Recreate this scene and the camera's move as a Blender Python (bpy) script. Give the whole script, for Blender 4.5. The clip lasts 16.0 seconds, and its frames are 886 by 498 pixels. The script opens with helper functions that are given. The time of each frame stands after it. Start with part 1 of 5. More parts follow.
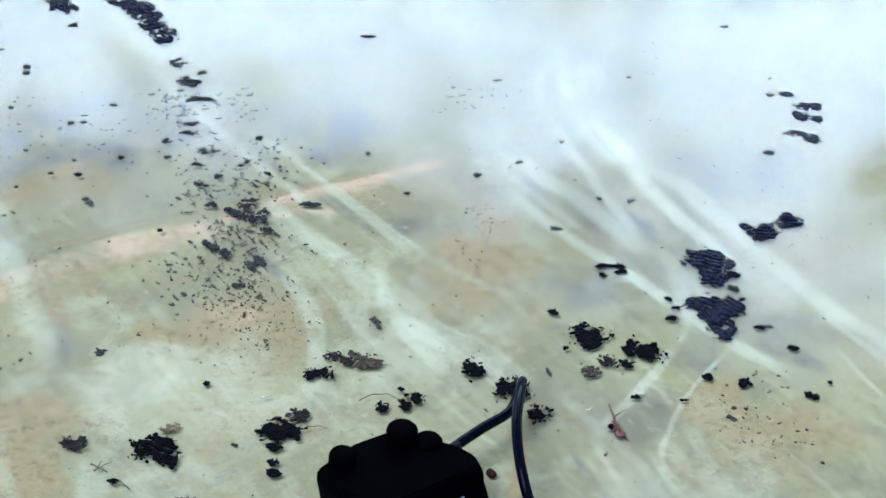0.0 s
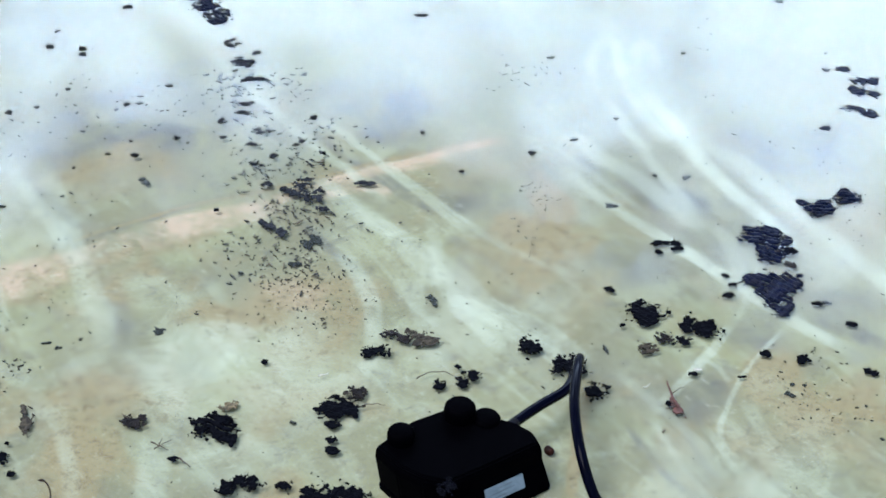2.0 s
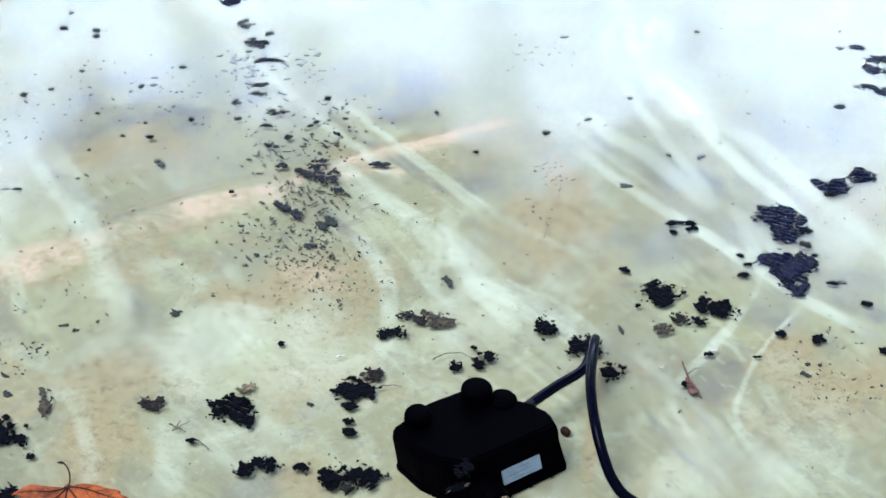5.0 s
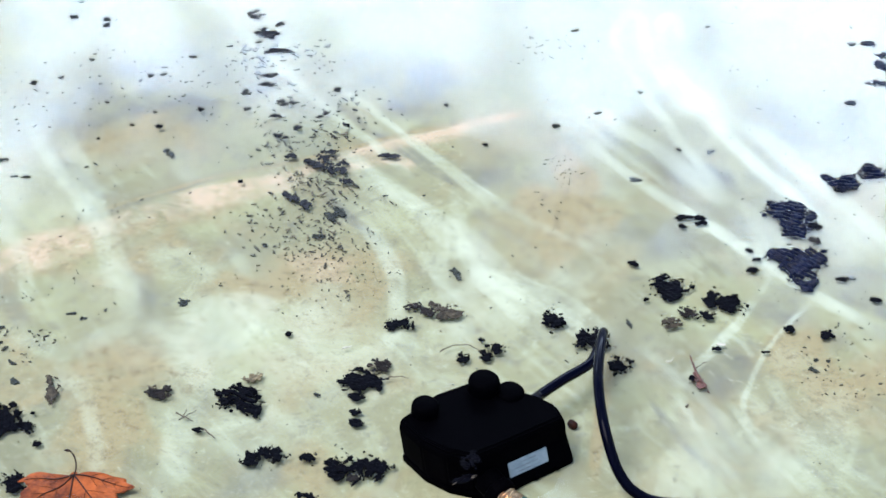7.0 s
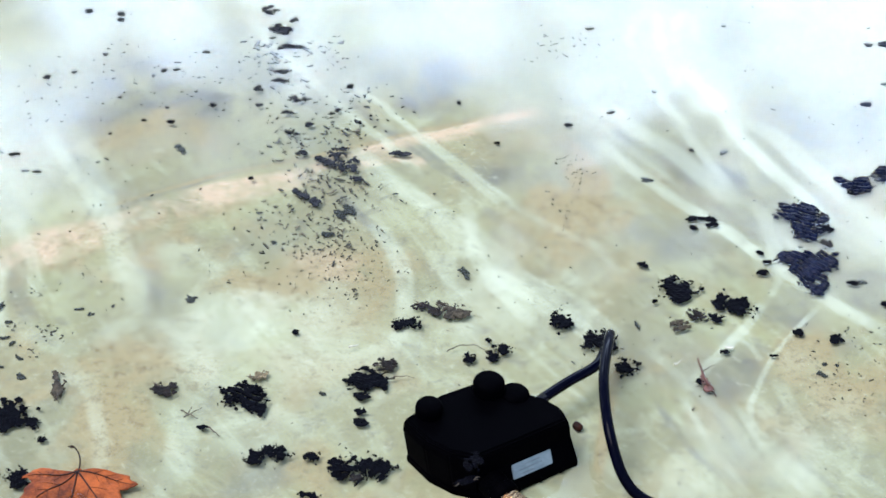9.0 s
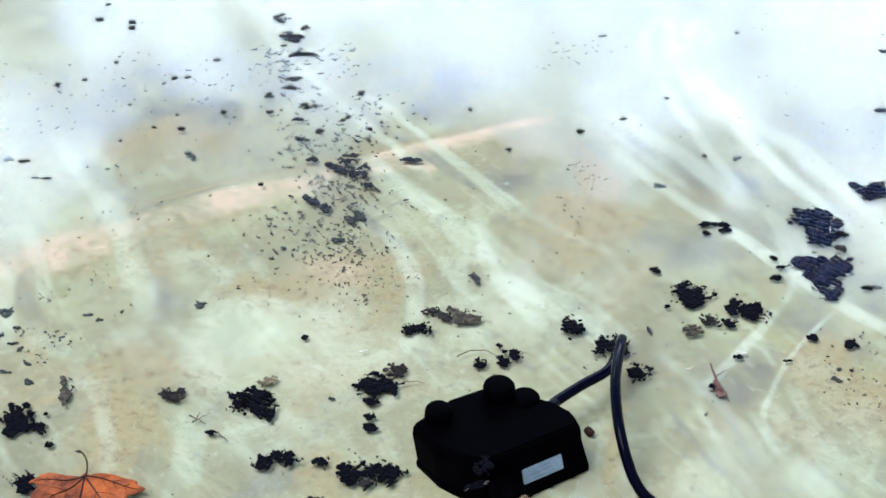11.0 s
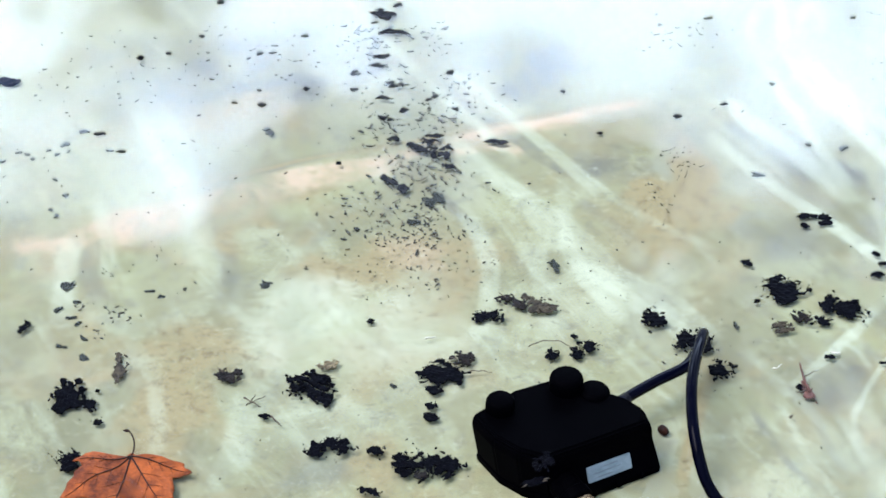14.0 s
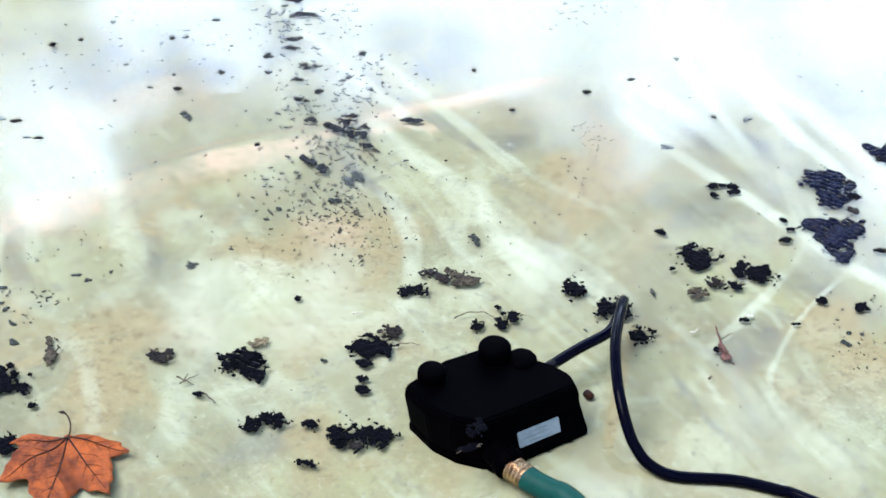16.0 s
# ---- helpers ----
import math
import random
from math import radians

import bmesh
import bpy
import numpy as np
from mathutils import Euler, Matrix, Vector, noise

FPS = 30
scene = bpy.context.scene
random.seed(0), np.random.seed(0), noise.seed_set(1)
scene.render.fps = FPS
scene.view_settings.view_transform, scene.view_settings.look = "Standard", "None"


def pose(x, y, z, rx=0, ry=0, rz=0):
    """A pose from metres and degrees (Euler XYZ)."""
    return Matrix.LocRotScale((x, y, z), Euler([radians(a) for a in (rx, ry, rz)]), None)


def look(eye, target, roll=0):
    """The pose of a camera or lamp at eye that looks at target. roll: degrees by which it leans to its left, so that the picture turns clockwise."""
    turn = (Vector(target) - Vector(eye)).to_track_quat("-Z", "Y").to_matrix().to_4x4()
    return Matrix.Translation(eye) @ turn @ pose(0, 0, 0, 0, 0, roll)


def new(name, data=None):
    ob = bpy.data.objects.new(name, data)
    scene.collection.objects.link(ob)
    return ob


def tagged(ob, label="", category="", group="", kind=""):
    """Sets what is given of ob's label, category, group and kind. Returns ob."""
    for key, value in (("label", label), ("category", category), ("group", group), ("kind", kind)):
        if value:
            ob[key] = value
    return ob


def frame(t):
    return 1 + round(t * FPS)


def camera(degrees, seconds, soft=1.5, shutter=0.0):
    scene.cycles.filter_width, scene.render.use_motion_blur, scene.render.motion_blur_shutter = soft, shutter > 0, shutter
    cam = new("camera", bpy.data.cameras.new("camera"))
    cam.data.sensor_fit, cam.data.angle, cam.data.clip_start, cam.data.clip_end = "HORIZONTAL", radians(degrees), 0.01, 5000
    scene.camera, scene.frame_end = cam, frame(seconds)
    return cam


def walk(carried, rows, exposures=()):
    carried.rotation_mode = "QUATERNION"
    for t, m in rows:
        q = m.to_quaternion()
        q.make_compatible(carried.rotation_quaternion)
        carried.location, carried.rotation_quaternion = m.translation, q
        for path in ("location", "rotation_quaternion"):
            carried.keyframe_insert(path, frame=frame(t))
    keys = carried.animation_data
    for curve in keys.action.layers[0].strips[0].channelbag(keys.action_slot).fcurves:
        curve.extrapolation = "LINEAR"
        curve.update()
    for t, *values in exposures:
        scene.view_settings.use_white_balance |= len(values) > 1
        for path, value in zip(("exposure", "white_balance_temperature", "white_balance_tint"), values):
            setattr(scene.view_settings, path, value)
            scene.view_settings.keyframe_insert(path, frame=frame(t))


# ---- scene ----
cam = camera(30.0, 16.0, soft=1.7)
PATH = [
    (0.0, look((-0.0608, -0.5341, 1.1523), (0.0209, 0.2740, 0.5690), 5.332)),
    (0.5, look((-0.0698, -0.5365, 1.1515), (0.0067, 0.2706, 0.5660), 5.146)),
    (1.0, look((-0.0757, -0.5366, 1.1499), (-0.0059, 0.2691, 0.5617), 4.842)),
    (1.5, look((-0.0719, -0.5359, 1.1492), (-0.0118, 0.2683, 0.5578), 4.312)),
    (2.0, look((-0.0684, -0.5357, 1.1501), (-0.0159, 0.2664, 0.5552), 3.798)),
    (2.5, look((-0.0669, -0.5349, 1.1554), (-0.0194, 0.2640, 0.5559), 3.465)),
    (3.0, look((-0.0695, -0.5354, 1.1564), (-0.0229, 0.2619, 0.5546), 3.370)),
    (3.5, look((-0.0719, -0.5347, 1.1599), (-0.0247, 0.2604, 0.5553), 3.365)),
    (4.0, look((-0.0734, -0.5337, 1.1609), (-0.0259, 0.2601, 0.5545), 3.378)),
    (6.5, look((-0.0770, -0.5365, 1.1489), (-0.0324, 0.2566, 0.5415), 3.593)),
    (7.0, look((-0.0765, -0.5345, 1.1524), (-0.0336, 0.2571, 0.5428), 3.773)),
    (7.5, look((-0.0758, -0.5311, 1.1573), (-0.0347, 0.2583, 0.5448), 3.944)),
    (8.0, look((-0.0731, -0.5275, 1.1605), (-0.0350, 0.2601, 0.5455), 4.039)),
    (8.5, look((-0.0633, -0.5259, 1.1593), (-0.0318, 0.2618, 0.5440), 3.863)),
    (11.0, look((-0.0476, -0.5266, 1.1375), (-0.0319, 0.2693, 0.5323), 3.067)),
    (11.5, look((-0.0360, -0.5096, 1.1206), (-0.0315, 0.2872, 0.5162), 2.780)),
    (12.0, look((-0.0143, -0.4903, 1.1049), (-0.0288, 0.3060, 0.5001), 2.499)),
    (12.5, look((0.0264, -0.4656, 1.0900), (-0.0203, 0.3292, 0.4850), 1.830)),
    (13.0, look((0.0663, -0.4435, 1.0797), (-0.0135, 0.3477, 0.4734), 0.988)),
    (13.5, look((0.0541, -0.4470, 1.0759), (-0.0301, 0.3430, 0.4686), 0.862)),
    (14.0, look((0.0241, -0.4667, 1.0746), (-0.0469, 0.3246, 0.4673), 0.874)),
    (14.5, look((-0.0028, -0.4842, 1.0715), (-0.0498, 0.3088, 0.4641), 1.196)),
    (15.0, look((-0.0065, -0.4923, 1.0748), (-0.0380, 0.2995, 0.4648), 1.273)),
    (15.5, look((-0.0107, -0.4983, 1.0816), (-0.0260, 0.2923, 0.4695), 1.789)),
    (16.0, look((-0.0132, -0.5043, 1.0858), (-0.0145, 0.2866, 0.4738), 2.450)),
]
walk(cam, PATH, exposures=[(0.0, 0.10, 5850, 17), (4.0, 0.25, 5930, 18), (7.5, 0.46, 6090, 19), (11.5, 0.37, 6070, 18), (13.5, 0.41, 6080, 18), (16.0, 0.57, 6190, 19)])

# ---- sky, sun ----
SUN_AZ, SUN_EL = radians(-98), radians(60)


def make_sky():
    world = bpy.data.worlds.new("cloudy_sky")
    scene.world = world
    world.use_nodes = True
    nt = world.node_tree
    nd, lk = nt.nodes, nt.links
    nd.clear()
    out = nd.new("ShaderNodeOutputWorld")
    sky = nd.new("ShaderNodeTexSky")
    sky.sky_type, sky.sun_disc = "NISHITA", False
    sky.sun_elevation, sky.sun_rotation = SUN_EL, SUN_AZ
    blue = nd.new("ShaderNodeBackground")
    blue.inputs[1].default_value = 0.125
    lk.new(sky.outputs[0], blue.inputs[0])
    cloud = nd.new("ShaderNodeBackground")
    cloud.inputs[0].default_value = (0.70, 0.89, 1.07, 1)
    co = nd.new("ShaderNodeTexCoord")

    def math_node(op, a, b=None, c=None):
        m = nd.new("ShaderNodeMath")
        m.operation = op
        for i, v in enumerate((a, b, c)):
            if v is None:
                continue
            if isinstance(v, (int, float)):
                m.inputs[i].default_value = v
            else:
                lk.new(v, m.inputs[i])
        return m.outputs[0]

    noise_a = nd.new("ShaderNodeTexNoise")
    noise_a.inputs["Scale"].default_value = 9.5
    noise_a.inputs["Detail"].default_value = 6
    noise_a.inputs["Roughness"].default_value = 0.64
    noise_a.inputs["Distortion"].default_value = 0.3
    lk.new(co.outputs["Generated"], noise_a.inputs["Vector"])
    total = math_node("MULTIPLY_ADD", noise_a.outputs[0], 4.0, -2.12)
    # banks of sunlit cloud: direction and half width in degrees, density
    for (dx, dy, dz), deg, gain in (((0.086, 0.857, 0.508), 5, 0.9),
                                    ((-0.020, 0.866, 0.502), 5, 0.95),
                                    ((-0.312, 0.806, 0.504), 8, 0.55),
                                    ((-0.149, 0.862, 0.484), 5, 0.5),
                                    ((-0.233, 0.798, 0.556), 5, 0.35),
                                    ((0.225, 0.829, 0.512), 8, 0.65),
                                    ((0.289, 0.766, 0.574), 5, 0.55),
                                    ((0.336, 0.819, 0.465), 9, 0.6),
                                    ((-0.108, 0.864, 0.491), 4, 0.50),
                                    ((0.288, 0.844, 0.453), 5, 0.55),
                                    ((0.104, 0.897, 0.431), 10, 0.5),
                                    ((-0.128, 0.899, 0.418), 10, 0.4),
                                    ((-0.325, 0.808, 0.492), 12, 0.6)):
        dot = nd.new("ShaderNodeVectorMath")
        dot.operation = "DOT_PRODUCT"
        dot.inputs[1].default_value = Vector((dx, dy, dz)).normalized()
        lk.new(co.outputs["Generated"], dot.inputs[0])
        rng = nd.new("ShaderNodeMapRange")
        rng.interpolation_type = "SMOOTHSTEP"
        rng.inputs["From Min"].default_value = math.cos(radians(deg))
        rng.inputs["From Max"].default_value = math.cos(radians(deg * 0.25))
        rng.inputs["To Max"].default_value = gain
        lk.new(dot.outputs["Value"], rng.inputs["Value"])
        total = math_node("ADD", total, rng.outputs[0])
    ramp = nd.new("ShaderNodeMapRange")
    ramp.interpolation_type = "SMOOTHSTEP"
    ramp.inputs["From Min"].default_value = -0.35
    ramp.inputs["From Max"].default_value = 1.35
    lk.new(total, ramp.inputs["Value"])
    lk.new(math_node("MULTIPLY_ADD", ramp.outputs[0], CLOUD_GAIN, CLOUD_BASE), cloud.inputs[1])
    mix = nd.new("ShaderNodeMixShader")
    lk.new(math_node("MULTIPLY_ADD", ramp.outputs[0], 0.7, 0.3), mix.inputs[0])
    lk.new(blue.outputs[0], mix.inputs[1])
    lk.new(cloud.outputs[0], mix.inputs[2])
    lk.new(mix.outputs[0], out.inputs[0])


CLOUD_GAIN, CLOUD_BASE = 9.5, 0.62
make_sky()
sun = new("sun", bpy.data.lights.new("sun", "SUN"))
sun.data.energy, sun.data.angle, sun.data.color = 3.1, radians(38), (1.0, 0.97, 0.93)
sun.matrix_world = look((math.sin(SUN_AZ) * math.cos(SUN_EL) * 20, math.cos(SUN_AZ) * math.cos(SUN_EL) * 20, math.sin(SUN_EL) * 20), (0, 0, 0))


# ---- materials ----
def material(name, colour, rough=0.5, metal=0.0, dark=None, scale=60, bump=0.3, bump_scale=None, dist=0.001, coat=0.0, spec=0.5, fine=None):
    """Two scales of noise over a base colour, with fine relief."""
    mt = bpy.data.materials.new(name)
    mt.use_nodes = True
    nt = mt.node_tree
    nd, lk = nt.nodes, nt.links
    b = nd["Principled BSDF"]
    b.inputs["Roughness"].default_value, b.inputs["Metallic"].default_value = rough, metal
    b.inputs["Coat Weight"].default_value, b.inputs["Coat Roughness"].default_value = coat, 0.12
    b.inputs["Specular IOR Level"].default_value = spec
    co = nd.new("ShaderNodeTexCoord")
    big, small = nd.new("ShaderNodeTexNoise"), nd.new("ShaderNodeTexNoise")
    big.inputs["Scale"].default_value, big.inputs["Detail"].default_value = scale, 5
    small.inputs["Scale"].default_value, small.inputs["Detail"].default_value = bump_scale or scale * 6, 3
    for t in (big, small):
        lk.new(co.outputs["Object"], t.inputs["Vector"])
    ramp = nd.new("ShaderNodeValToRGB")
    ramp.color_ramp.elements[0].position, ramp.color_ramp.elements[1].position = 0.32, 0.68
    ramp.color_ramp.elements[0].color = (*(dark or [c * 0.55 for c in colour]), 1)
    ramp.color_ramp.elements[1].color = (*colour, 1)
    mixv = nd.new("ShaderNodeMath")
    mixv.operation = "MULTIPLY_ADD"
    mixv.inputs[1].default_value = 0.35
    lk.new(small.outputs[0], mixv.inputs[0])
    sub = nd.new("ShaderNodeMath")
    sub.operation = "SUBTRACT"
    sub.inputs[1].default_value = 0.175
    lk.new(big.outputs[0], sub.inputs[0])
    lk.new(sub.outputs[0], mixv.inputs[2])
    lk.new(mixv.outputs[0], ramp.inputs[0])
    lk.new(ramp.outputs[0], b.inputs["Base Color"])
    bp = nd.new("ShaderNodeBump")
    bp.inputs["Strength"].default_value, bp.inputs["Distance"].default_value = bump, dist
    lk.new(small.outputs[0], bp.inputs["Height"])
    lk.new(bp.outputs[0], b.inputs["Normal"])
    return mt


def cover_material():
    """Pale green vinyl under silt: stain layers come from the sheet's attribute, broken up by noise."""
    mt = bpy.data.materials.new("silted_vinyl")
    mt.use_nodes = True
    nt = mt.node_tree
    nd, lk = nt.nodes, nt.links
    b = nd["Principled BSDF"]
    b.inputs["Roughness"].default_value = 0.75
    b.inputs["Specular IOR Level"].default_value = 0.25
    co = nd.new("ShaderNodeTexCoord")

    def tex(scale, detail, rough=0.55, distort=0.0):
        t = nd.new("ShaderNodeTexNoise")
        t.inputs["Scale"].default_value, t.inputs["Detail"].default_value = scale, detail
        t.inputs["Roughness"].default_value, t.inputs["Distortion"].default_value = rough, distort
        lk.new(co.outputs["Object"], t.inputs["Vector"])
        return t.outputs[0]

    def calc(op, a, b2=None, c=None, clamp=False):
        m = nd.new("ShaderNodeMath")
        m.operation, m.use_clamp = op, clamp
        for i, v in enumerate((a, b2, c)):
            if v is None:
                continue
            if isinstance(v, (int, float)):
                m.inputs[i].default_value = v
            else:
                lk.new(v, m.inputs[i])
        return m.outputs[0]

    def blend(fac, a, c):
        m = nd.new("ShaderNodeMix")
        m.data_type = "RGBA"
        lk.new(fac, m.inputs[0])
        for sock, v in ((m.inputs[6], a), (m.inputs[7], c)):
            if isinstance(v, tuple):
                sock.default_value = (*v, 1)
            else:
                lk.new(v, sock)
        return m.outputs[2]

    at = nd.new("ShaderNodeAttribute")
    at.attribute_name = "stain"
    sep = nd.new("ShaderNodeSeparateColor")
    lk.new(at.outputs["Color"], sep.inputs[0])
    silt, tan, grey = sep.outputs[0], sep.outputs[1], sep.outputs[2]
    large, mid, fine, grit = tex(2.6, 5, 0.6, 0.6), tex(13, 6, 0.65, 0.8), tex(70, 5, 0.7), tex(330, 3, 0.7)
    # mottled ground tone
    col = blend(calc("MULTIPLY_ADD", large, 5.0, -2.0, True), VINYL_DARK, VINYL)
    col = blend(calc("MULTIPLY", calc("MULTIPLY_ADD", mid, 7.0, -3.3, True), 0.6), col, VINYL_PALE)
    col = blend(calc("MULTIPLY", calc("MULTIPLY_ADD", tex(3.7, 4, 0.6, 0.9), 6.0, -2.9, True), 0.45), col, MOSS)
    # swept grain: noise drawn out along the way the silt was dragged
    mp = nd.new("ShaderNodeMapping")
    mp.vector_type = "TEXTURE"
    mp.inputs["Rotation"].default_value, mp.inputs["Scale"].default_value = (0, 0, radians(-56)), (0.30, 0.045, 1)
    lk.new(co.outputs["Object"], mp.inputs["Vector"])
    sw = nd.new("ShaderNodeTexNoise")
    sw.inputs["Scale"].default_value, sw.inputs["Detail"].default_value, sw.inputs["Distortion"].default_value = 1.0, 6, 1.6
    lk.new(mp.outputs[0], sw.inputs["Vector"])
    swept = sw.outputs[0]
    col = blend(calc("MULTIPLY", calc("MULTIPLY_ADD", swept, 5.0, -2.6, True), 0.28), col, SILT_TONE)
    col = blend(calc("MULTIPLY", calc("MULTIPLY_ADD", swept, -5.0, 2.1, True), 0.22), col, SLATE)
    col = blend(calc("MULTIPLY", calc("MULTIPLY_ADD", fine, 8.0, -4.2, True), 0.24), col, VINYL_DARK)
    col = blend(calc("MULTIPLY", calc("MULTIPLY_ADD", tex(34, 6, 0.75, 0.8), 8.0, -4.3, True), 0.46), col, SLATE)
    col = blend(calc("MULTIPLY", calc("MULTIPLY_ADD", tex(5.5, 6, 0.68, 1.0), 7.0, -3.75, True), 0.46), col, OCHRE)
    col = blend(calc("MULTIPLY", calc("MULTIPLY_ADD", tex(11.5, 5, 0.6, 0.7), 8.0, -4.35, True), 0.42), col, OCHRE)
    ragged = calc("MULTIPLY_ADD", mid, 5.0, -1.6)
    grain = calc("MULTIPLY_ADD", fine, 4.0, -1.0)
    col = blend(calc("MULTIPLY", calc("MULTIPLY", grey, ragged, None, True), 0.95, None, True), col, SLATE)
    col = blend(calc("MULTIPLY", calc("MULTIPLY", tan, calc("ADD", calc("MULTIPLY", calc("MULTIPLY", ragged, grain), 1.1), 0.32)), 0.95, None, True), col, OCHRE)
    col = blend(calc("MULTIPLY", calc("MULTIPLY", at.outputs["Alpha"], calc("MULTIPLY_ADD", mid, 5.0, -1.75)), calc("MULTIPLY_ADD", fine, 2.6, -0.35), None, True), col, PEACH_TONE)
    col = blend(calc("MULTIPLY", calc("MULTIPLY", silt, calc("MULTIPLY_ADD", mid, 2.6, -0.45)), calc("MULTIPLY_ADD", swept, 0.9, 0.2), None, True), col, SILT_TONE)
    blot = calc("MULTIPLY_ADD", tex(75, 6, 0.72, 0.30), 8.0, -4.05, True)
    col = blend(calc("MULTIPLY", calc("MULTIPLY", tan, blot), 0.55, None, True), col, UMBER)
    # soft spots and smears a centimetre or two across
    spot = tex(95, 5, 0.75, 0.6)
    col = blend(calc("MULTIPLY", calc("MULTIPLY_ADD", spot, 9.0, -5.0, True), 0.36), col, (0.15, 0.14, 0.105))
    col = blend(calc("MULTIPLY", calc("MULTIPLY_ADD", spot, -9.0, 3.9, True), 0.30), col, (0.58, 0.60, 0.49))
    # fine leaf dust, thicker on the stained parts
    dust = calc("MULTIPLY_ADD", grit, 8.0, -4.7, True)
    dust = calc("MULTIPLY", dust, calc("MULTIPLY_ADD", mid, 2.4, -0.9, True))
    dust = calc("MULTIPLY", dust, calc("MULTIPLY_ADD", calc("ADD", tan, grey), 0.6, 0.3, True))
    col = blend(dust, col, (0.09, 0.08, 0.055))
    lk.new(col, b.inputs["Base Color"])
    bp = nd.new("ShaderNodeBump")
    bp.inputs["Strength"].default_value, bp.inputs["Distance"].default_value = 0.25, 0.0015
    lk.new(calc("ADD", mid, calc("MULTIPLY", fine, 0.4)), bp.inputs["Height"])
    lk.new(bp.outputs[0], b.inputs["Normal"])
    return mt


VINYL, VINYL_DARK, VINYL_PALE = (0.345, 0.338, 0.208), (0.236, 0.232, 0.148), (0.435, 0.447, 0.308)
SLATE, OCHRE, SILT_TONE = (0.166, 0.168, 0.155), (0.345, 0.292, 0.168), (0.59, 0.64, 0.52)
PEACH_TONE = (0.57, 0.445, 0.325)
UMBER, MOSS = (0.15, 0.115, 0.065), (0.36, 0.375, 0.20)


def water_material():
    """A clear film: light passes straight, gloss follows Fresnel, faint ripples."""
    mt = bpy.data.materials.new("clear_water")
    mt.use_nodes = True
    nt = mt.node_tree
    nd, lk = nt.nodes, nt.links
    nd.clear()
    out = nd.new("ShaderNodeOutputMaterial")
    mix = nd.new("ShaderNodeMixShader")
    clear, gloss, fres = nd.new("ShaderNodeBsdfTransparent"), nd.new("ShaderNodeBsdfGlossy"), nd.new("ShaderNodeFresnel")
    clear.inputs[0].default_value = (0.95, 0.985, 0.955, 1)
    gloss.inputs["Roughness"].default_value = 0.03
    fres.inputs[0].default_value = 1.333
    co = nd.new("ShaderNodeTexCoord")
    tx = nd.new("ShaderNodeTexNoise")
    tx.inputs["Scale"].default_value, tx.inputs["Detail"].default_value = 9, 2
    lk.new(co.outputs["Object"], tx.inputs["Vector"])
    bp = nd.new("ShaderNodeBump")
    bp.inputs["Strength"].default_value, bp.inputs["Distance"].default_value = 0.10, 0.004
    lk.new(tx.outputs[0], bp.inputs["Height"])
    lk.new(bp.outputs[0], gloss.inputs["Normal"])
    lk.new(bp.outputs[0], fres.inputs["Normal"])
    lk.new(fres.outputs[0], mix.inputs[0])
    lk.new(clear.outputs[0], mix.inputs[1])
    lk.new(gloss.outputs[0], mix.inputs[2])
    lk.new(mix.outputs[0], out.inputs[0])
    return mt


M_COVER, M_WATER = cover_material(), water_material()
M_GROUND = material("plain_paving", (0.34, 0.33, 0.31), 0.85, scale=3, bump=0.5, dist=0.004)
WET = material("wet_black_leaf", (0.0018, 0.0021, 0.0042), 0.5, dark=(0.0008, 0.0009, 0.0018), scale=140, bump=0.35, spec=0.022)
# same black leaf, with the blue sky's reflection put into the base colour
WET_SKY_TINT = material("wet_black_leaf_sky_tint", (0.0025, 0.0055, 0.024), 0.30, dark=(0.001, 0.002, 0.008), scale=140, bump=0.4, spec=0.09)
AWASH = material("leaf_shreds_awash", (0.034, 0.037, 0.042), 0.8, dark=(0.010, 0.011, 0.014), scale=120, bump=0.4, spec=0.06)
BROWN_WET = material("wet_brown_leaf", (0.016, 0.011, 0.008), 0.5, dark=(0.003, 0.0026, 0.0026), scale=160, bump=0.8, spec=0.12)
BROWN_LEAF = material("rotting_brown_leaf", (0.070, 0.056, 0.034), 0.7, dark=(0.010, 0.009, 0.006), scale=190, bump=0.8, spec=0.2)
TAN_LEAF = material("dry_tan_leaf", (0.24, 0.19, 0.10), 0.6, dark=(0.03, 0.024, 0.014), scale=200, bump=0.7, spec=0.2)
RED_LEAF = material("red_brown_leaf", (0.13, 0.042, 0.022), 0.55, dark=(0.035, 0.013, 0.009), scale=200, bump=0.6)
RED_BEAD = material("red_brown_seed", (0.040, 0.011, 0.005), 0.5, dark=(0.006, 0.003, 0.002), scale=150, spec=0.1)
PALE_LEAF = material("bleached_leaf", (0.62, 0.60, 0.48), 0.6, scale=200)
SUNK = material("sunken_leaf", (0.042, 0.048, 0.043), 0.85, dark=(0.016, 0.019, 0.018), scale=120, bump=0.5)
FLECK = material("leaf_crumbs", (0.050, 0.048, 0.038), 0.7, dark=(0.016, 0.016, 0.014), scale=40, bump=0.4)


def vary_by_chip(mt, pale):
    nd, lk = mt.node_tree.nodes, mt.node_tree.links
    b = nd["Principled BSDF"]
    geo, pw, mx = nd.new("ShaderNodeNewGeometry"), nd.new("ShaderNodeMath"), nd.new("ShaderNodeMix")
    pw.operation = "POWER"
    pw.inputs[1].default_value = 2.2
    lk.new(geo.outputs["Random Per Island"], pw.inputs[0])
    mx.data_type = "RGBA"
    lk.new(pw.outputs[0], mx.inputs[0])
    lk.new(b.inputs["Base Color"].links[0].from_socket, mx.inputs[6])
    mx.inputs[7].default_value = (*pale, 1)
    lk.new(mx.outputs[2], b.inputs["Base Color"])


